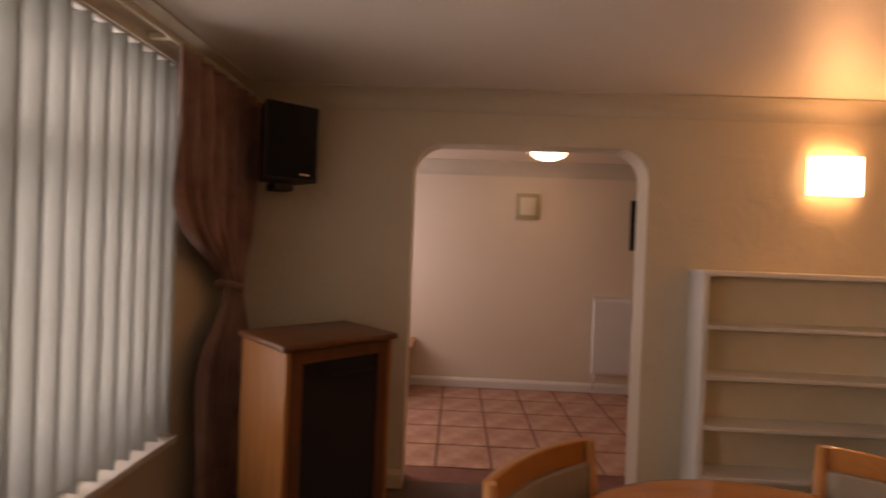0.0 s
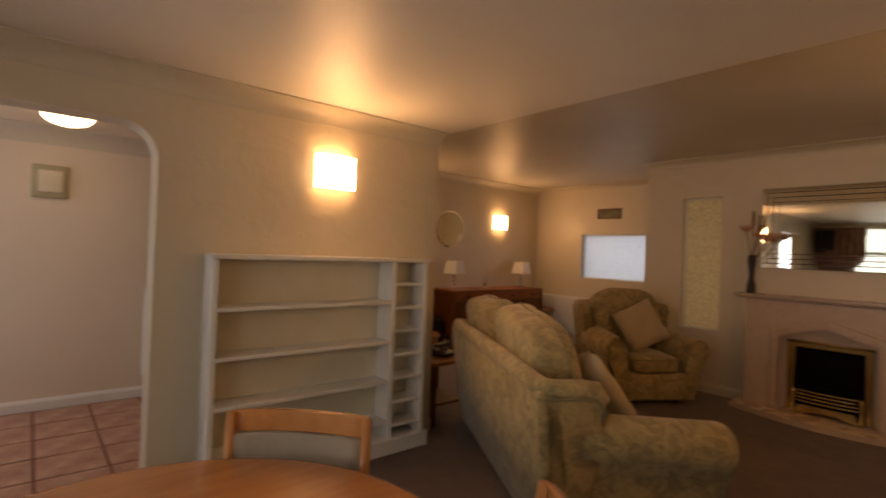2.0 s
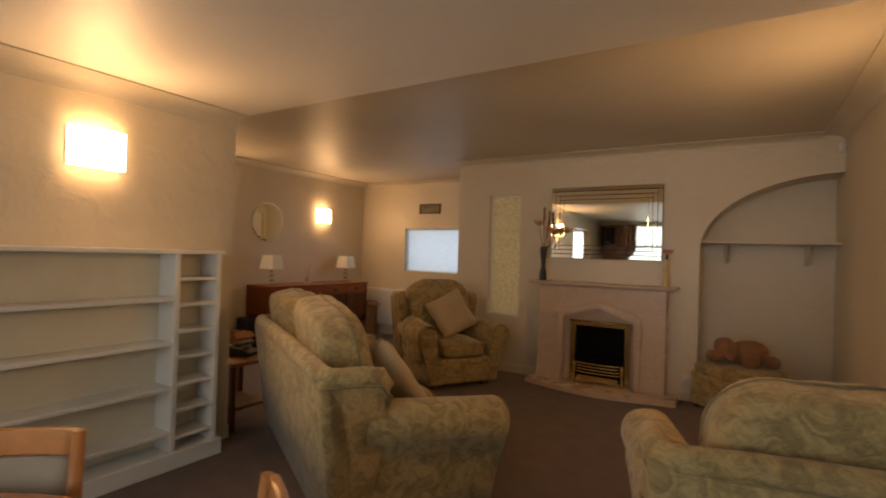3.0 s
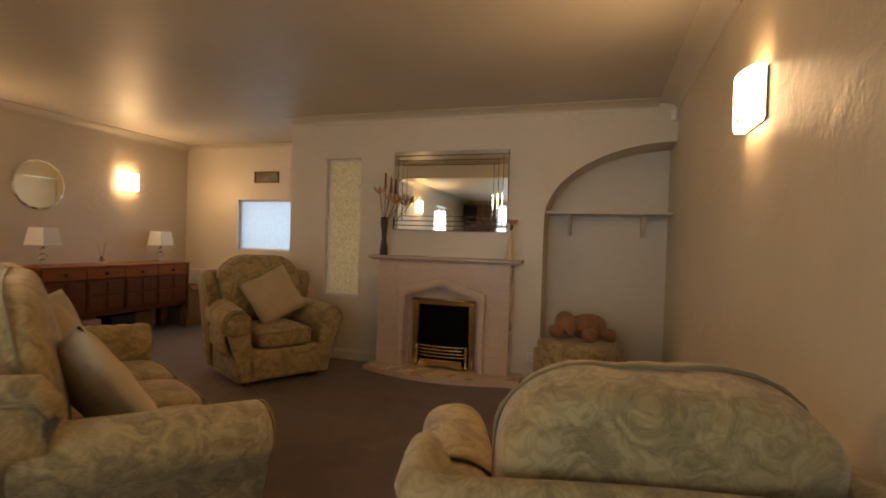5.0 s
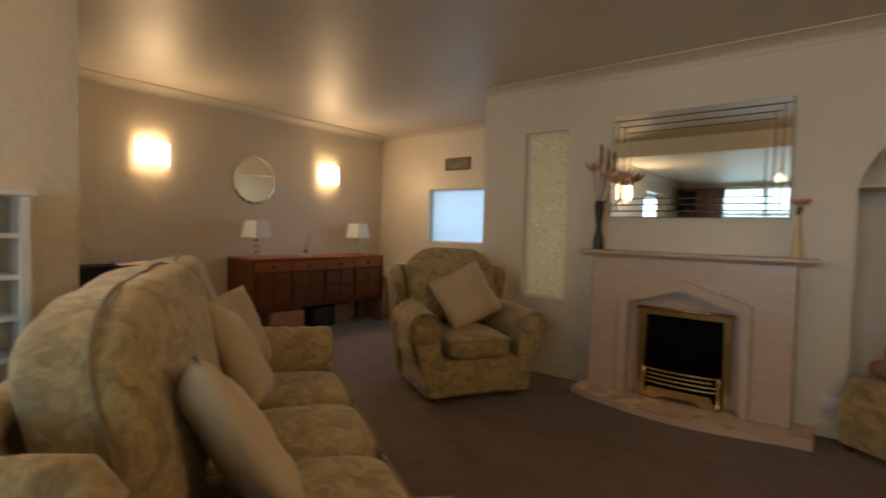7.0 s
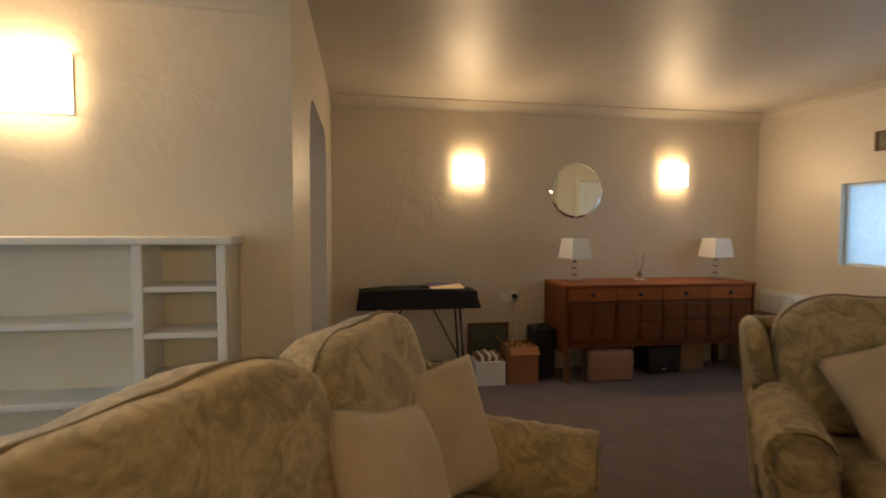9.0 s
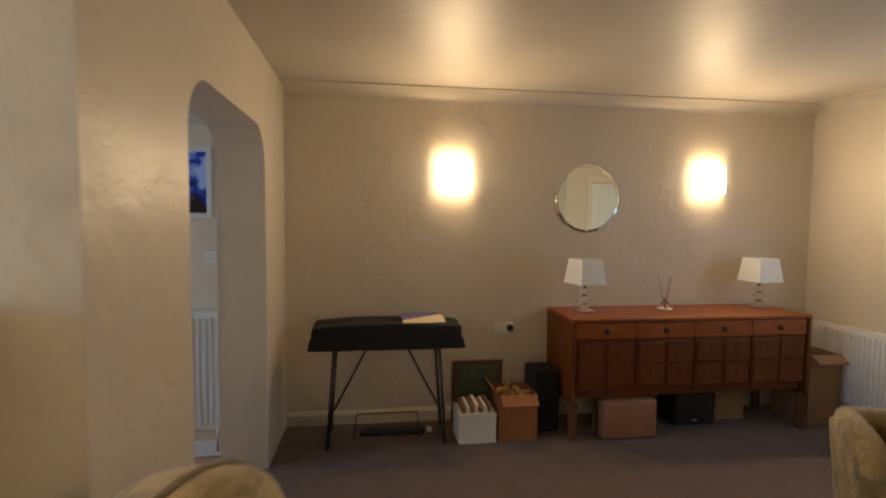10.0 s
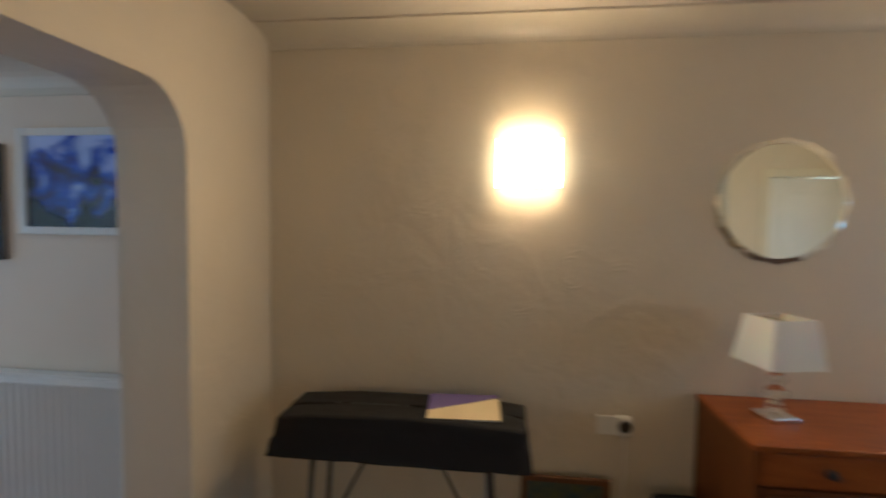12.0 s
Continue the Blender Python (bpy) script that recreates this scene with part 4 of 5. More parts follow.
part("body", box(-0.05, 0.05, -0.24, 0.2, 0.0, 0.035, 0.008, 3), BLACK, t)
part("plug", box(-0.01, 0.03, 0.22, 0.255, 0.0, 0.03, 0.006, 3), WHITE, t)
carton("cardboard_box", "tall open cardboard box beside the sideboard", -2.52, -2.18, 7.335, 7.60, 0.52, CARD, True)
carton("small_carton", "small brown carton under the sideboard", -2.58, -2.36, 6.72, 6.96, 0.24, CARD)
t = thing("suitcase", "pinkish-brown flat case under the sideboard", "suitcase", pose(-2.20, 5.905, 0))
part("body", box(-0.09, 0.09, -0.2, 0.2, 0.004, 0.27, 0.025, 3), CARDP, t)
part("seam", box(-0.004, 0.004, -0.203, 0.203, 0.002, 0.273, 0.025, 3), DARKW, t)
part("handle", tube([(0.0, -0.05, 0.268), (0.0, -0.045, 0.29), (0.0, 0.045, 0.29), (0.0, 0.05, 0.268)], 0.006), DARKW, t)
t = thing("black_case", "black case under the sideboard", "case", pose(-2.40, 6.50, 0))
part("body", box(-0.12, 0.12, -0.16, 0.16, 0.0, 0.25, 0.02, 3), BLACK, t)
part("clasp", box(0.12, 0.126, -0.02, 0.02, 0.03, 0.05, 0.002), CHROME, t)
t = thing("black_bag", "upright black bag beside the sideboard", "bag", pose(-2.40, 5.37, 0))
bm = box(-0.11, 0.12, -0.1, 0.1, 0.0, 0.45, 0.03, 3)
part("body", bm, CLOTHB, t)
part("strap", tube([(0.06, -0.05, 0.44), (0.09, -0.03, 0.48), (0.09, 0.03, 0.48), (0.06, 0.05, 0.44)], 0.01), CLOTHB, t)
t = thing("leaning_picture", "dark framed picture leaning against the wall", "picture", pose(XS + 0.03, 4.93, 0.0, 0, 4, 0))
part("canvas", box(0.0, 0.006, -0.17, 0.17, 0.02, 0.44), mottled("dark_blue_green_print", (0.02, 0.07, 0.10), (0.13, 0.13, 0.05), 14.0, 0.5), t)
bm = box(-0.004, 0.016, -0.19, -0.165, 0.0, 0.46, 0.003)
box(-0.004, 0.016, 0.165, 0.19, 0.0, 0.46, 0.003, bm=bm)
box(-0.004, 0.016, -0.165, 0.165, 0.435, 0.46, 0.003, bm=bm)
box(-0.004, 0.016, -0.165, 0.165, 0.0, 0.025, 0.003, bm=bm)
part("picture_frame", bm, DARKW, t)


# ---- keyboard on its stand ----
def keyboard_stand():
    t = thing("keyboard_stand", "grey tubular folding keyboard stand", "keyboard stand", pose(-2.335, 4.26, 0))
    for yy, lean in ((-0.34, -0.045), (0.34, 0.045)):
        for xx in (-0.11, 0.13):
            part("leg", tube([(xx, yy + lean, 0.0), (xx * 0.9, yy, 0.655)], 0.011), STEEL, t)
        part("top_bar", box(-0.15, 0.15, yy - 0.015, yy + 0.015, 0.655, 0.68, 0.004), BLACK, t)
    for s in (-1, 1):
        part("brace", tube([(0.03, s * 0.35, 0.22), (0.03, s * 0.12, 0.66)], 0.007), STEEL, t)
    part("pedal_bar", tube([(0.06, -0.22, 0.03), (0.06, -0.2, 0.2), (0.06, 0.2, 0.2), (0.06, 0.22, 0.03)], 0.006), STEEL, t)
    part("foot_bar", tube([(-0.11, -0.385, 0.02), (0.13, -0.385, 0.02)], 0.012), STEEL, t)
    part("foot_bar", tube([(-0.11, 0.385, 0.02), (0.13, 0.385, 0.02)], 0.012), STEEL, t)


keyboard_stand()
t = thing("keyboard", "electric keyboard under a black dust cover", "keyboard", pose(-2.315, 4.262, 0.656))
bm = bmesh.new()
bmesh.ops.create_cube(bm, size=2)
bmesh.ops.subdivide_edges(bm, edges=bm.edges[:], cuts=14, use_grid_fill=True)
for v in bm.verts:
    x, y, z = v.co
    flare = 1.0 + 0.04 * (z < 0) * (1 - z) / 2
    lift = 0.022 * (1 - abs(y) ** 3) if z > 0 else -0.012 * abs(noise.noise(Vector((x * 2, y * 6, 0)))) * 3
    q = noise.noise_vector(Vector((x * 2, y * 4, z * 2))) * 0.005
    v.co = Vector((x * 0.165 * flare - (0.04 * (z + 1) / 2 if x > 0 else 0), y * 0.482 * flare, 0.07 + z * 0.066 + lift)) + q
    if v.co.z < 0.004:
        v.co.z = 0.002
part("dust_cover", smooth(bm), CLOTHB, t)
part("label_plate", box(0.03, 0.05, -0.04, 0.09, 0.15, 0.156, 0.002), DARKW, t)
t = thing("music_book", "purple and cream booklet lying on the keyboard", "book", pose(-2.34, 4.50, 0.819, 0, 7, 4))
part("pages", box(-0.095, 0.105, -0.14, 0.14, 0.0, 0.006, 0.001), PAPER, t)
part("cover", prism([(-0.097, -0.142), (0.04, -0.142), (-0.075, 0.142), (-0.097, 0.142)], "z", 0.0065, 0.0085), mottled("purple_card", (0.12, 0.09, 0.28), (0.16, 0.12, 0.33), 8.0, 0.5), t, "purple printed corner")
part("cover_pale", prism([(0.044, -0.142), (0.107, -0.142), (0.107, 0.142), (-0.071, 0.142)], "z", 0.0065, 0.0085), mottled("cream_card", (0.72, 0.60, 0.36), (0.66, 0.55, 0.33), 8.0, 0.6), t, "cream printed corner")

t = thing("wall_socket", "white double socket with a plugged timer", "socket", pose(XS, 5.135, 0.675, 0, 0, 90))
part("plate", box(-0.07, 0.07, -0.009, 0.0, -0.043, 0.043, 0.004), WHITE, t)
part("timer", box(0.01, 0.075, -0.05, -0.01, -0.035, 0.055, 0.012, 3), WHITE, t)
bm = lathe([(0.026, 0), (0.026, 0.008), (0.02, 0.01)], 20)
bm.transform(pose(0.043, -0.05, 0.015, 90))
part("dial", bm, BLACK, t)
part("cable", tube([(0.045, -0.03, -0.03), (0.05, -0.025, -0.2), (0.04, -0.02, -0.45), (0.0, -0.03, -0.66), (-0.1, -0.06, -0.69)], 0.004), WHITE, t)


# ---- radiators ----
def radiator(name, label, w, h, m):
    """A panel radiator: local x along, -y out of the wall."""
    t = thing(name, label, "radiator", m)
    bm = box(0, w, -0.075, -0.05, 0, h, 0.006)
    part("panel", bm, RADW, t)
    n = int(w / 0.036)
    me = None
    for k in range(n):
        x = (k + 0.5) * w / n
        if me is None:
            b = prism([(-0.012, -0.0755), (-0.007, -0.086), (0.007, -0.086), (0.012, -0.0755)], "z", 0.03, h - 0.03)
            ob = part("rib", b, RADW, t)
            me = ob.data
        else:
            ob = new("rib", me)
            ob.parent = t
        ob.matrix_local = pose(x, 0, 0)
    part("grille", box(0.0, w, -0.074, -0.012, h + 0.001, h + 0.008, 0.002), RADW, t)
    for x in (0.15, w - 0.15):
        part("bracket", box(x - 0.02, x + 0.02, -0.05, 0.0, 0.1, h - 0.1), RADW, t)
    for x in (0.03, w - 0.03):
        part("pipe", tube([(x, -0.05, 0.03), (x, -0.05, -0.15)], 0.008), CHROME, t)
    return t


radiator("radiator", "white ribbed panel radiator on the kitchen wall", 1.26, 0.72, pose(XK, 1.985, 0.195, 0, 0, 90))
radiator("radiator", "white panel radiator under the frosted window", 1.7, 0.56, pose(-2.46, YW, 0.16, 0, 0, 0))


# ---- kitchen ----
t = thing("wall_vent", "cream square extractor vent on the kitchen wall", "vent", pose(XK, 1.335, 1.767, 0, 0, 90))
part("frame", box(-0.115, 0.115, -0.03, 0, -0.126, 0.126, 0.01, 3), VENTC, t)
part("grille", box(-0.075, 0.075, -0.045, -0.031, -0.085, 0.085, 0.01, 3), CREAMW, t)
t = thing("wall_picture", "framed picture of a blue cloudy night sky", "picture", pose(XK, 2.93, 1.705, 0, 0, 90))
NIGHT = mat("night_sky_print", (0.02, 0.03, 0.15), 0.25)
_n = node(NIGHT, "ShaderNodeTexNoise", Scale=7.0, Detail=7.0, Distortion=0.4)
link(NIGHT, coords(NIGHT), _n.inputs["Vector"])
_g = node(NIGHT, "ShaderNodeSeparateXYZ")
link(NIGHT, coords(NIGHT), _g.inputs[0])
_m = node(NIGHT, "ShaderNodeMath")
_m.operation = "MULTIPLY_ADD"
_m.inputs[1].default_value = 0.75
link(NIGHT, _g.outputs[2], _m.inputs[0])
link(NIGHT, _n.outputs[0], _m.inputs[2])
link(NIGHT, ramp(NIGHT, _m.outputs[0], [(0.40, (0.003, 0.003, 0.006)), (0.47, (0.008, 0.014, 0.20)), (0.54, (0.03, 0.09, 0.62)), (0.64, (0.45, 0.58, 1.0))]), bsdf(NIGHT).inputs["Base Color"])
part("print", box(-0.235, 0.235, -0.012, -0.004, -0.185, 0.185), NIGHT, t)
bm = box(-0.266, -0.235, -0.022, 0, -0.216, 0.216, 0.004)
box(0.235, 0.266, -0.022, 0, -0.216, 0.216, 0.004, bm=bm)
box(-0.235, 0.235, -0.022, 0, 0.185, 0.216, 0.004, bm=bm)
box(-0.235, 0.235, -0.022, 0, -0.216, -0.185, 0.004, bm=bm)
part("picture_frame", bm, RADW, t, "pale silver frame")
t = thing("dark_picture", "dark framed picture on the kitchen wall", "picture", pose(XK, 2.45, 1.62, 0, 0, 90))
part("print", box(-0.11, 0.11, -0.012, -0.004, -0.215, 0.215), BLACK, t)
bm = box(-0.13, -0.11, -0.02, 0, -0.24, 0.24, 0.003)
box(0.11, 0.13, -0.02, 0, -0.24, 0.24, 0.003, bm=bm)
box(-0.11, 0.11, -0.02, 0, 0.215, 0.24, 0.003, bm=bm)
box(-0.11, 0.11, -0.02, 0, -0.24, -0.215, 0.003, bm=bm)
part("picture_frame", bm, IRON, t)
t = thing("ceiling_light", "lit round glass ceiling light", "ceiling light", pose(-1.55, 1.40, ZK))
part("base", lathe([(0.15, -0.015), (0.15, 0.0), (0.14, 0.0)], 32), WHITE, t)
part("diffuser", lathe([(0.148, -0.015), (0.142, -0.035), (0.115, -0.06), (0.065, -0.078), (0.01, -0.083)], 32), LAMPG, t, "glowing white glass bowl")
t = thing("kitchen_unit", "low wooden unit with an orange-brown top", "cabinet", pose(-2.205, -0.1, 0))
part("body", box(0.0, 0.42, -0.4, 0.36, 0.0, 0.43, 0.006), PINE, t)
part("worktop", box(-0.01, 0.45, -0.42, 0.40, 0.43, 0.465, 0.008), CHERRYL, t)
part("kickboard", box(0.42, 0.428, -0.38, 0.34, 0.0, 0.08), DARKW, t)
t = thing("light_switch", "white light switch beside the archway", "switch", pose(XK, 3.19, 1.25, 0, 0, 90))
part("plate", box(-0.043, 0.043, -0.009, 0, -0.043, 0.043, 0.004), WHITE, t)
part("rocker", box(-0.01, 0.01, -0.014, -0.0092, -0.016, 0.016, 0.002), WHITE, t)


# ---- dining corner ----
def dining_table():
    t = thing("dining_table", "round polished cherry wood dining table", "table", pose(1.755, 1.39, 0))
    part("tabletop", lathe([(0.55, 0.722), (0.572, 0.728), (0.58, 0.738), (0.576, 0.747), (0.565, 0.75), (0.0001, 0.7502)], 72), CHERRY, t)
    part("apron", lathe([(0.40, 0.66), (0.40, 0.7215), (0.38, 0.7215), (0.38, 0.66)], 48), CHERRYL, t)
    part("column", lathe([(0.12, 0.05), (0.07, 0.12), (0.055, 0.3), (0.075, 0.45), (0.06, 0.6), (0.14, 0.66)], 24), CHERRYL, t)
    for k in range(4):
        bm = prism([(0.03, 0.09), (0.03, 0.2), (0.2, 0.13), (0.42, 0.04), (0.46, 0.03), (0.46, 0.0), (0.38, 0.0), (0.2, 0.05)], "y", -0.025, 0.025, 0.006)
        bm.transform(pose(0, 0, 0, 0, 0, 45 + 90 * k))
        part("foot", bm, CHERRYL, t)


dining_table()


def dining_chair(m):
    """Faces -y; the back stands at +y."""
    t = thing("dining_chair", "cherry wood dining chair with grey upholstered back", "chair", m, "chairs round the dining table")
    part("seat", box(-0.21, 0.21, -0.38, 0.0, 0.43, 0.48, 0.02, 3), SEATC, t)
    part("seat_frame", box(-0.205, 0.205, -0.375, 0.005, 0.385, 0.43, 0.006), CHERRYL, t)
    for s in (-1, 1):
        bm = tube([(s * 0.195, 0.0, 0.0), (s * 0.195, -0.005, 0.42), (s * 0.198, 0.015, 0.65), (s * 0.2, 0.035, 0.855)], [0.017, 0.02, 0.018, 0.014], 10)
        part("back_post", bm, CHERRYL, t)
        part("front_leg", tube([(s * 0.19, -0.355, 0.0), (s * 0.19, -0.355, 0.39)], [0.014, 0.02], 10), CHERRYL, t)
    n = 10
    pts = [(-0.2 + 0.4 * k / n, 0.035 + 0.03 * math.sin(math.pi * k / n)) for k in range(n + 1)]
    rail = prism(pts + [(x, y + 0.022) for x, y in pts[::-1]], "z", 0.795, 0.855, 0.006, 3)
    part("top_rail", smooth(rail), CHERRYL, t)
    low = prism([(x, y - 0.016) for x, y in pts] + [(x, y + 0.004) for x, y in pts[::-1]], "z", 0.55, 0.585, 0.004)
    part("lower_rail", low, CHERRYL, t)
    pad = prism([(x * 0.93, y - 0.014) for x, y in pts] + [(x * 0.93, y + 0.018) for x, y in pts[::-1]], "z", 0.587, 0.793, 0.008, 3)
    part("backrest", smooth(pad), SEATC, t, "grey woven back pad")
    return t


ch = dining_chair(pose(1.34, 1.815, 0, 0, 0, 47))
copy_thing(ch, pose(1.375, 0.93, 0, 0, 0, 134))
copy_thing(ch, pose(2.13, 1.93, 0, 0, 0, -43))


t = thing("pendant_lamp", "small glass pendant lamp over the dining table", "pendant lamp", pose(1.66, 1.40, ZD))
part("ceiling_rose", lathe([(0.05, -0.025), (0.05, -0.004), (0.045, 0.0)], 20), WHITE, t)
part("flex", tube([(0, 0, -0.02), (0, 0, -0.062)], 0.004, 6), WHITE, t)
part("shade", lathe([(0.012, -0.06), (0.03, -0.07), (0.06, -0.12), (0.075, -0.175), (0.07, -0.175), (0.02, -0.08)], 24), PENDANT, t, "softly glowing frosted glass shade")


def corner_cabinet():
    """A small cabinet set across the corner, its glass door facing the room."""
    t = thing("display_cabinet", "orange pine cabinet with a dark glass door", "cabinet", pose(0.41, 0.075, 0, 0, 0, 45.6))
    # local +x is the front
    x0, x1, y0, y1, h = -0.205, 0.205, -0.25, 0.25, 0.968
    part("top", box(x0, x1 + 0.02, y0 - 0.02, y1 + 0.02, h - 0.025, h, 0.008, 3), CABW, t)
    for a in (y0, y1 - 0.02):
        part("side_panel", box(x0, x1, a, a + 0.02, 0.0, h - 0.025, 0.003), PINE, t)
    part("back", box(x0, x0 + 0.008, y0 + 0.02, y1 - 0.02, 0.05, h - 0.025), DARKW, t)
    part("base", box(x0 + 0.01, x1 - 0.012, y0 + 0.02, y1 - 0.02, 0.0, 0.07, 0.003), PINE, t)
    for z in (0.32, 0.6):
        part("shelf", box(x0 + 0.01, x1 - 0.03, y0 + 0.02, y1 - 0.02, z, z + 0.016), DARKW, t)
    d = part("door", prism([(y0 + 0.022, 0.075), (y1 - 0.022, 0.075), (y1 - 0.022, h - 0.03), (y0 + 0.022, h - 0.03), (y0 + 0.022, 0.0751), (y0 + 0.07, 0.1251), (y0 + 0.07, h - 0.08), (y1 - 0.07, h - 0.08), (y1 - 0.07, 0.125), (y0 + 0.07, 0.125)], "x", x1 - 0.02, x1), CABW, t)
    part("pane", box(x1 - 0.014, x1 - 0.008, y0 + 0.066, y1 - 0.066, 0.12, h - 0.076), DARKGL, d, "dark tinted glass")


corner_cabinet()


def loudspeaker():
    t = thing("loudspeaker", "black loudspeaker on a bracket high in the corner", "loudspeaker", pose(0.02, -0.24, 1.63, 0, 0, 38))
    pts = [(-0.10, -0.10), (0.10, -0.135), (0.10, 0.135), (-0.10, 0.10)]
    part("body", prism(pts, "z", 0.03, 0.42, 0.01, 3), BLACK, t)
    part("grille", box(0.1005, 0.112, -0.122, 0.122, 0.045, 0.405, 0.005), CLOTHB, t, "black cloth grille")
    part("badge", box(0.1125, 0.114, 0.04, 0.09, 0.06, 0.07), CHROME, t)
    part("bracket", tube([(-0.1, 0, 0.2), (-0.17, 0, 0.2)], 0.018), BLACK, t)
    part("bracket_foot", box(-0.14, 0.0, -0.05, 0.05, -0.01, 0.028, 0.004), BLACK, t)


loudspeaker()


def curtain():
    """A gathered curtain held in by a tie-back."""
    t = thing("curtain", "mauve patterned curtain held by a tie-back", "curtain", pose(0.18, -0.46, 0))
    bm = bmesh.new()
    n, rows = 64, 40
    grid = []
    for j in range(rows + 1):
        z = 0.02 + 2.10 * j / rows
        tie = math.exp(-((z - 1.12) / 0.22) ** 2)
        below = 1 / (1 + math.exp((z - 1.05) / 0.08))
        half = 0.41 * (1 - 0.74 * tie) * (1 - 0.42 * below)
        shift = 0.05 - 0.13 * tie - 0.10 * below
        row = []
        for i in range(n + 1):
            u = 2 * i / n - 1
            fold = math.sin(u * 22 + 1.4 * math.sin(z * 2)) * 0.026 * (1 - 0.4 * tie)
            row.append(bm.verts.new((shift + u * half + 0.006 * math.sin(z * 9 + i), fold + 0.008 * noise.noise(Vector((u * 3, z * 3, 0))), z)))
        grid.append(row)
    for j in range(rows):
        for i in range(n):
            bm.faces.new((grid[j][i], grid[j][i + 1], grid[j + 1][i + 1], grid[j + 1][i])).smooth = True
    c = part("cloth", bm, CURTAIN, t)
    so = c.modifiers.new("thick", "SOLIDIFY")
    so.thickness = 0.004
    part("tie_back", tube([(-0.07 + 0.085 * math.cos(a), 0.05 * math.sin(a), 1.12 + 0.02 * math.cos(a)) for a in [2 * math.pi * k / 20 for k in range(21)]], 0.016, 8), CURTAIN, t, "gathered fabric tie-back")


curtain()
t = thing("curtain_rail", "white curtain rail over the window", "curtain rail", pose(0, -0.46, 2.135))
part("rail", tube([(-0.05, 0, 0), (3.3, 0, 0)], 0.016, 10), CREAMW, t)
for k in range(9):
    part("bracket", box(0.3 + 0.35 * k, 0.325 + 0.35 * k, -0.11, 0.0, -0.008, 0.012, 0.002), CREAMW, t)


# ---- living corner ----
def scatter(label, m, seed=0, w=0.42):
    return solid("scatter_cushion", pillow(w, w, 0.125, 14, seed), BEIGE, label, "cushion", group="beige scatter cushions", m=m)


scatter("plain beige square cushion propped on the armchair", pose(0.235, 5.83, 0.69, -24, -24, 60), 1, 0.43)
scatter("plain beige square cushion leaning in the corner of the sofa", SOFA @ pose(0.66, 0.02, 0.655, -22, -6, -34), 3, 0.42)
scatter("plain beige square cushion slumped against the sofa back", SOFA @ pose(0.28, -0.02, 0.66, -30, 16, -10), 4, 0.44)
scatter("plain beige square cushion slid down beside the sofa arm", SOFA @ pose(-0.48, -0.02, 0.635, -30, 20, 12), 2, 0.44)

t = thing("footstool", "leaf-patterned upholstered footstool in the alcove", "footstool", pose(2.80, 6.45, 0, 0, 0, 52))
bm = box(-0.245, 0.245, -0.305, 0.305, 0.03, 0.33, 0.03, 3)
part("body", bm, DAMASK, t)
bm = puff(0.50, 0.62, 0.13, 5, 8, 0.25, 0.006, 4)
bm.transform(pose(0, 0, 0.355))
part("top_cushion", bm, DAMASK, t)
for sx in (-0.2, 0.2):
    for sy in (-0.26, 0.26):
        part("foot", box(sx - 0.02, sx + 0.02, sy - 0.02, sy + 0.02, 0, 0.035, 0.004), DARKW, t)

bm = bmesh.new()
for (w, d, h), m in (((0.36, 0.26, 0.2), pose(0.1, 0.0, 0.1)), ((0.2, 0.2, 0.18), pose(-0.15, -0.02, 0.13)), ((0.13, 0.12, 0.09), pose(-0.25, -0.05, 0.075)),
                     ((0.17, 0.11, 0.1), pose(0.03, -0.16, 0.055, 0, 0, 15)), ((0.15, 0.1, 0.1), pose(0.24, -0.14, 0.055, 0, 0, -20)), ((0.09, 0.05, 0.13), pose(-0.13, 0.09, 0.12, 20)),
                     ((0.09, 0.05, 0.13), pose(-0.15, -0.12, 0.11, -20)), ((0.15, 0.12, 0.1), pose(-0.2, 0.09, 0.05))):
    join(bm, puff(w, d, h, 2.3, 8, 0, 0.008, 5), m)
toy = solid("soft_toy", bm, PLUSH, "brown plush toy dog lying on the footstool", "soft toy", m=pose(2.79, 6.43, 0.425, 0, 0, 26) @ Matrix.Diagonal((0.84, 0.95, 1.08, 1)))
rm = toy.modifiers.new("fuse", "REMESH")
rm.mode, rm.voxel_size, rm.use_smooth_shade = "VOXEL", 0.012, True

t = thing("alcove_shelf", "cream painted shelf on brackets across the alcove", "shelf", pose(0, 0, 0))
part("board", box(2.458, XR - 0.003, 6.68, 7.016, 1.49, 1.512, 0.003), WALL, t)
for x in (2.66, 3.30):
    part("bracket", prism([(7.016, 1.488), (6.80, 1.488), (6.80, 1.47), (6.99, 1.30), (7.016, 1.30)], "x", x - 0.016, x + 0.016, 0.003), WALL, t)

t = thing("alarm_sensor", "small white alarm sensor in the ceiling corner", "sensor", pose(XR - 0.03, YF - 0.04, 2.29, 0, 0, 45))
part("body", box(-0.03, 0.03, -0.022, 0.022, -0.045, 0.045, 0.012, 3), WHITE, t)
part("lens", box(-0.02, 0.02, -0.026, -0.0222, -0.03, 0.0, 0.004), PAPER, t)

t = thing("small_picture", "small dark landscape picture in a black frame", "picture", pose(-1.29, YW, 1.985))
part("print", box(-0.165, 0.165, -0.012, -0.002, -0.055, 0.055), mottled("landscape_print", (0.03, 0.045, 0.015), (0.22, 0.2, 0.12), 9.0, 0.4), t)
bm = box(-0.19, -0.165, -0.018, 0, -0.075, 0.075, 0.003)
box(0.165, 0.19, -0.018, 0, -0.075, 0.075, 0.003, bm=bm)
box(-0.165, 0.165, -0.018, 0, 0.055, 0.075, 0.003, bm=bm)
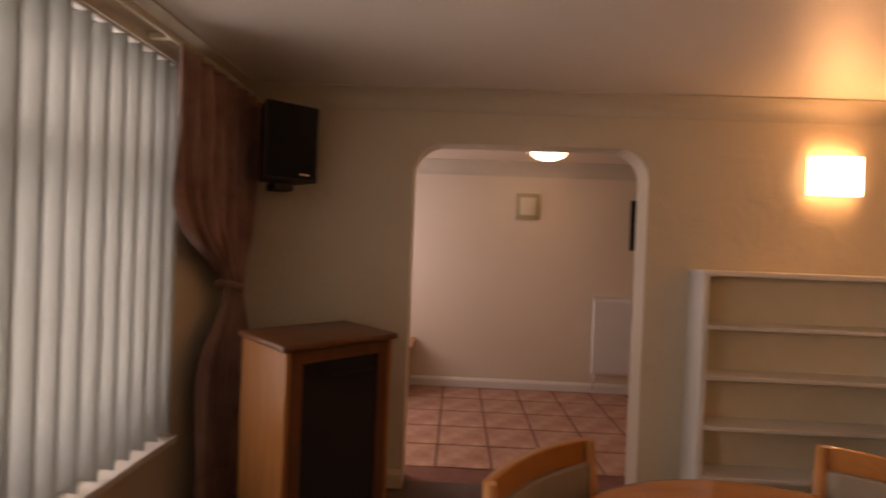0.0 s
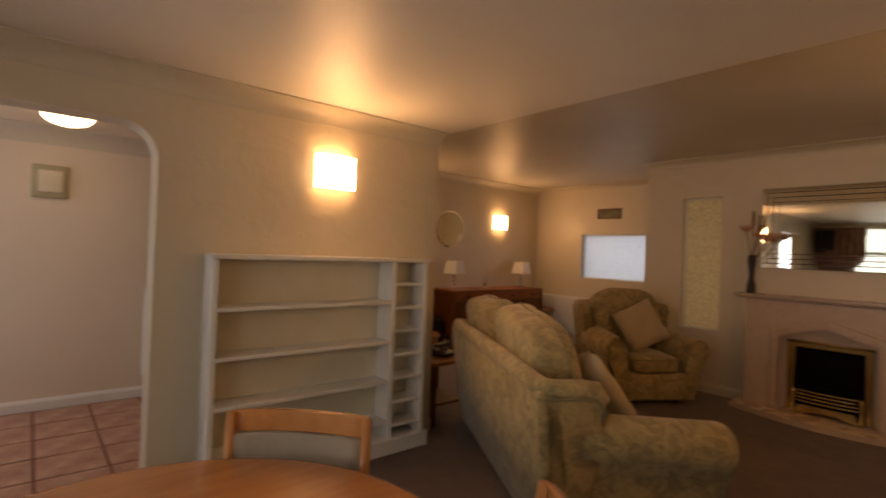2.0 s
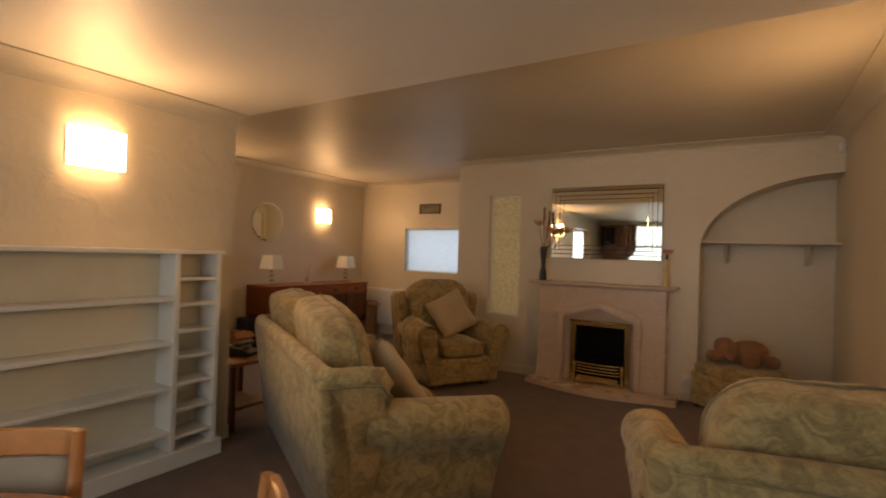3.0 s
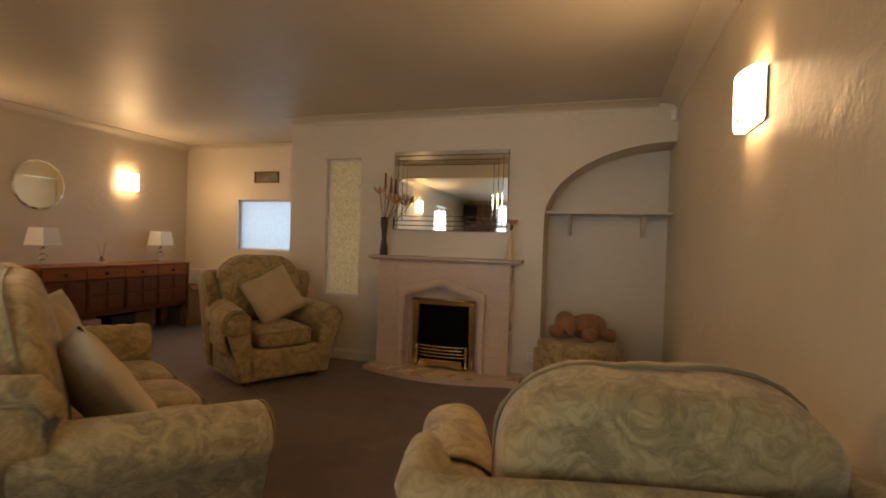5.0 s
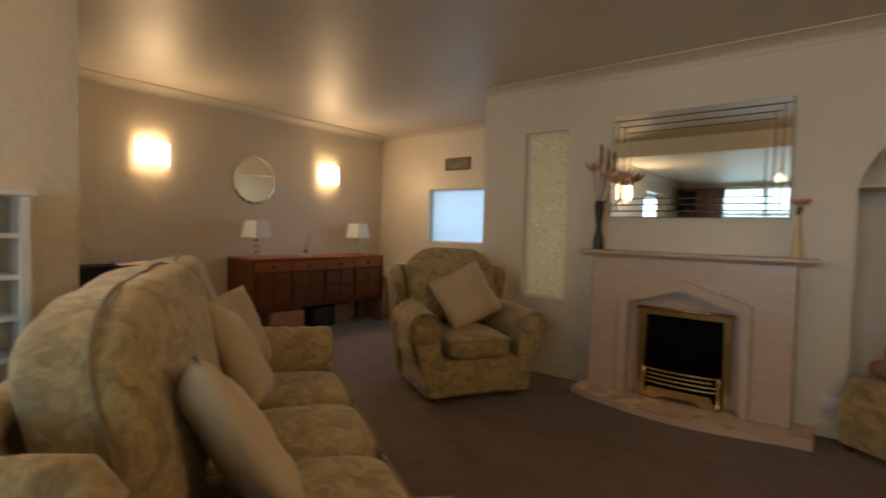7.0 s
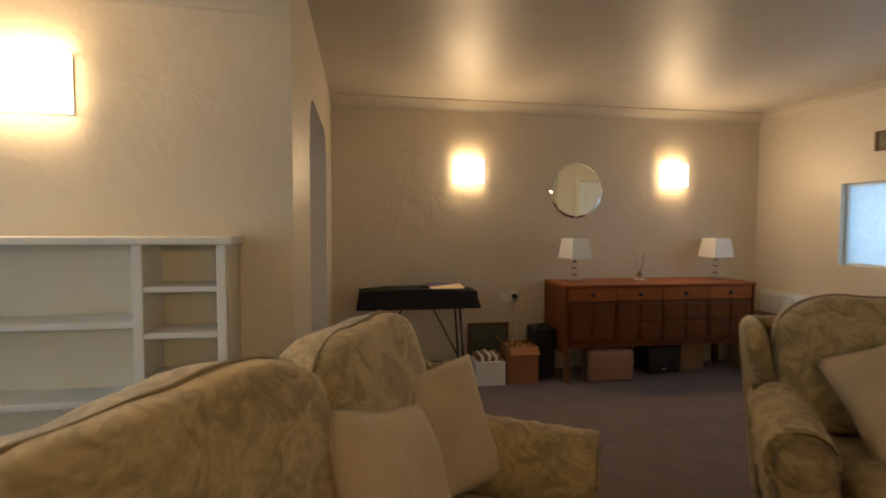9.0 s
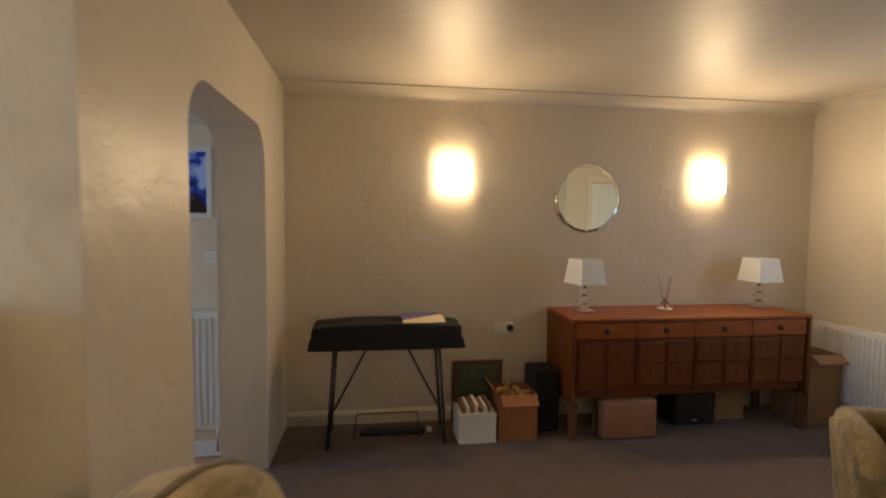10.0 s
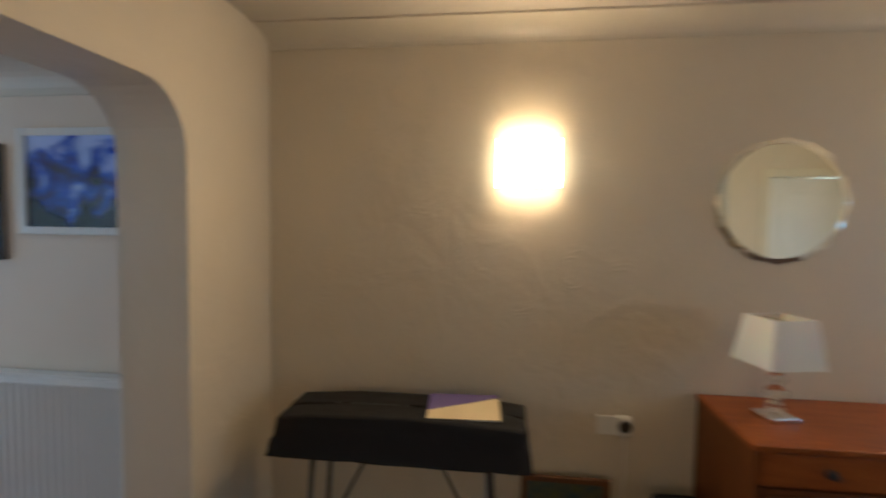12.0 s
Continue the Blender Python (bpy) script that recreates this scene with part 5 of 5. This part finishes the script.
box(-0.165, 0.165, -0.018, 0, -0.075, -0.055, 0.003, bm=bm)
part("picture_frame", bm, DARKW, t)

t = thing("wall_socket", "white socket low beside the fireplace", "socket", pose(2.385, YF, 0.2))
part("plate", box(-0.043, 0.043, -0.009, 0.0, -0.043, 0.043, 0.004), WHITE, t)
part("plug", box(-0.025, 0.025, -0.045, -0.0095, -0.025, 0.025, 0.008, 3), WHITE, t)
solid("power_cable", tube([(3.20, 6.96, 0.007), (3.26, 6.80, 0.03), (3.34, 6.72, 0.05), (3.40, 6.78, 0.02), (3.36, 6.88, 0.007), (3.30, 6.78, 0.007), (3.38, 6.62, 0.007), (3.45, 6.50, 0.007), (3.46, 6.2, 0.007), (3.48, 5.9, 0.007)], 0.006, 6), BLACK, "black cable lying coiled on the carpet", "cable")

# vases on the mantel
t = thing("black_vase", "tall black waisted vase with artificial lilies", "vase", pose(0.975, YF - 0.12, 1.062))
part("body", lathe([(0.036, 0), (0.04, 0.01), (0.038, 0.07), (0.022, 0.15), (0.026, 0.22), (0.038, 0.31), (0.034, 0.36), (0.03, 0.36), (0.03, 0.34)], 20), BLACK, t)
LILY = mottled("faded_lily_petal", (0.45, 0.22, 0.12), (0.55, 0.32, 0.20), 12.0, 0.7)
STALK = mottled("dry_stalk", (0.14, 0.07, 0.035), (0.2, 0.1, 0.05), 12.0, 0.7)
for k, (dx, dy, z) in enumerate(((-0.05, -0.02, 0.6), (0.06, -0.03, 0.54), (0.13, -0.04, 0.5), (0.0, 0.0, 0.74), (0.05, 0.02, 0.7), (0.2, -0.03, 0.53))):
    st = part("stalk", tube([(0, 0, 0.3), (dx * 0.4, dy, z * 0.7), (dx, dy, z)], 0.004, 6), STALK, t)
    bm = bmesh.new()
    if k in (3, 4):
        for j in range(5):
            join(bm, puff(0.02, 0.02, 0.05, 2, 2), pose(dx, dy, z - 0.03 * j + 0.02, 15 * (-1) ** j, 10 * j, 0))
        part("bud", bm, STALK, st)
    else:
        for j in range(6):
            pet = puff(0.085, 0.028, 0.008, 2, 3)
            for v in pet.verts:
                v.co.z += 6 * (v.co.x + 0.03) ** 2
            join(bm, pet, pose(dx, dy, z, 0, 0, 60 * j) @ pose(0.04, 0, 0, 0, -25, 0))
        part("flower", bm, LILY, st)
t = thing("pale_vase", "slim pale glass vase with a faded pink flower", "vase", pose(2.185, YF - 0.12, 1.062))
part("body", lathe([(0.034, 0), (0.036, 0.008), (0.024, 0.12), (0.014, 0.24), (0.018, 0.26), (0.014, 0.26)], 18), mottled("straw_glass", (0.52, 0.40, 0.20), (0.60, 0.48, 0.26), 9.0, 0.3), t)
st = part("stalk", tube([(0, 0, 0.25), (0.01, 0, 0.31)], 0.014, 8), mottled("leaf_green", (0.04, 0.07, 0.02), (0.07, 0.1, 0.03), 9.0, 0.6), t)
bm = bmesh.new()
for j in range(7):
    join(bm, puff(0.06, 0.035, 0.03, 2, 3), pose(0.01, 0, 0.335, 0, 0, 51 * j) @ pose(0.025, 0, 0, 0, -30, 0))
part("flower", bm, mottled("pink_petal", (0.45, 0.20, 0.16), (0.52, 0.27, 0.22), 12.0, 0.7), st)

t = thing("side_table", "dark wooden side table behind the sofa", "side table", pose(-0.44, 3.80, 0, 0, 0, 0))
part("tabletop", box(-0.22, 0.22, -0.2, 0.2, 0.46, 0.49, 0.005), PINE, t)
for sx in (-0.19, 0.19):
    for sy in (-0.17, 0.17):
        part("leg", box(sx - 0.018, sx + 0.018, sy - 0.018, sy + 0.018, 0, 0.46, 0.003), DARKW, t)
part("lower_shelf", box(-0.18, 0.18, -0.16, 0.16, 0.14, 0.16, 0.003), DARKW, t)
t = thing("telephone", "dark telephone on the side table", "telephone", pose(-0.44, 3.86, 0.49, 0, 0, 20))
part("body", prism([(-0.09, 0.0), (0.09, 0.0), (0.09, 0.03), (-0.09, 0.07)], "y", -0.08, 0.08, 0.006), BLACK, t)
part("handset", box(-0.03, 0.03, -0.1, 0.1, 0.07, 0.1, 0.012, 3), BLACK, t)

# floor tiles of the kitchen
TS, JN = 0.348, 0.015
tile_mesh = None
ny, nx = 12, 6
for i in range(nx):
    for j in range(ny):
        x0, y0 = XK + 0.02 + i * TS, -0.804 + j * TS
        if x0 + TS > -0.27 or y0 + TS > 3.42:
            continue
        if tile_mesh is None:
            ob = part("tile", box(JN / 2, TS - JN / 2, JN / 2, TS - JN / 2, -0.0055, 0.0, 0.003, 1), TILE, kitchen_floor)
            tile_mesh = ob.data
        else:
            ob = new("tile", tile_mesh)
            ob.parent = kitchen_floor
        ob.matrix_local = pose(x0, y0, 0.0008 * math.sin(i * 5.1 + j * 3.3))
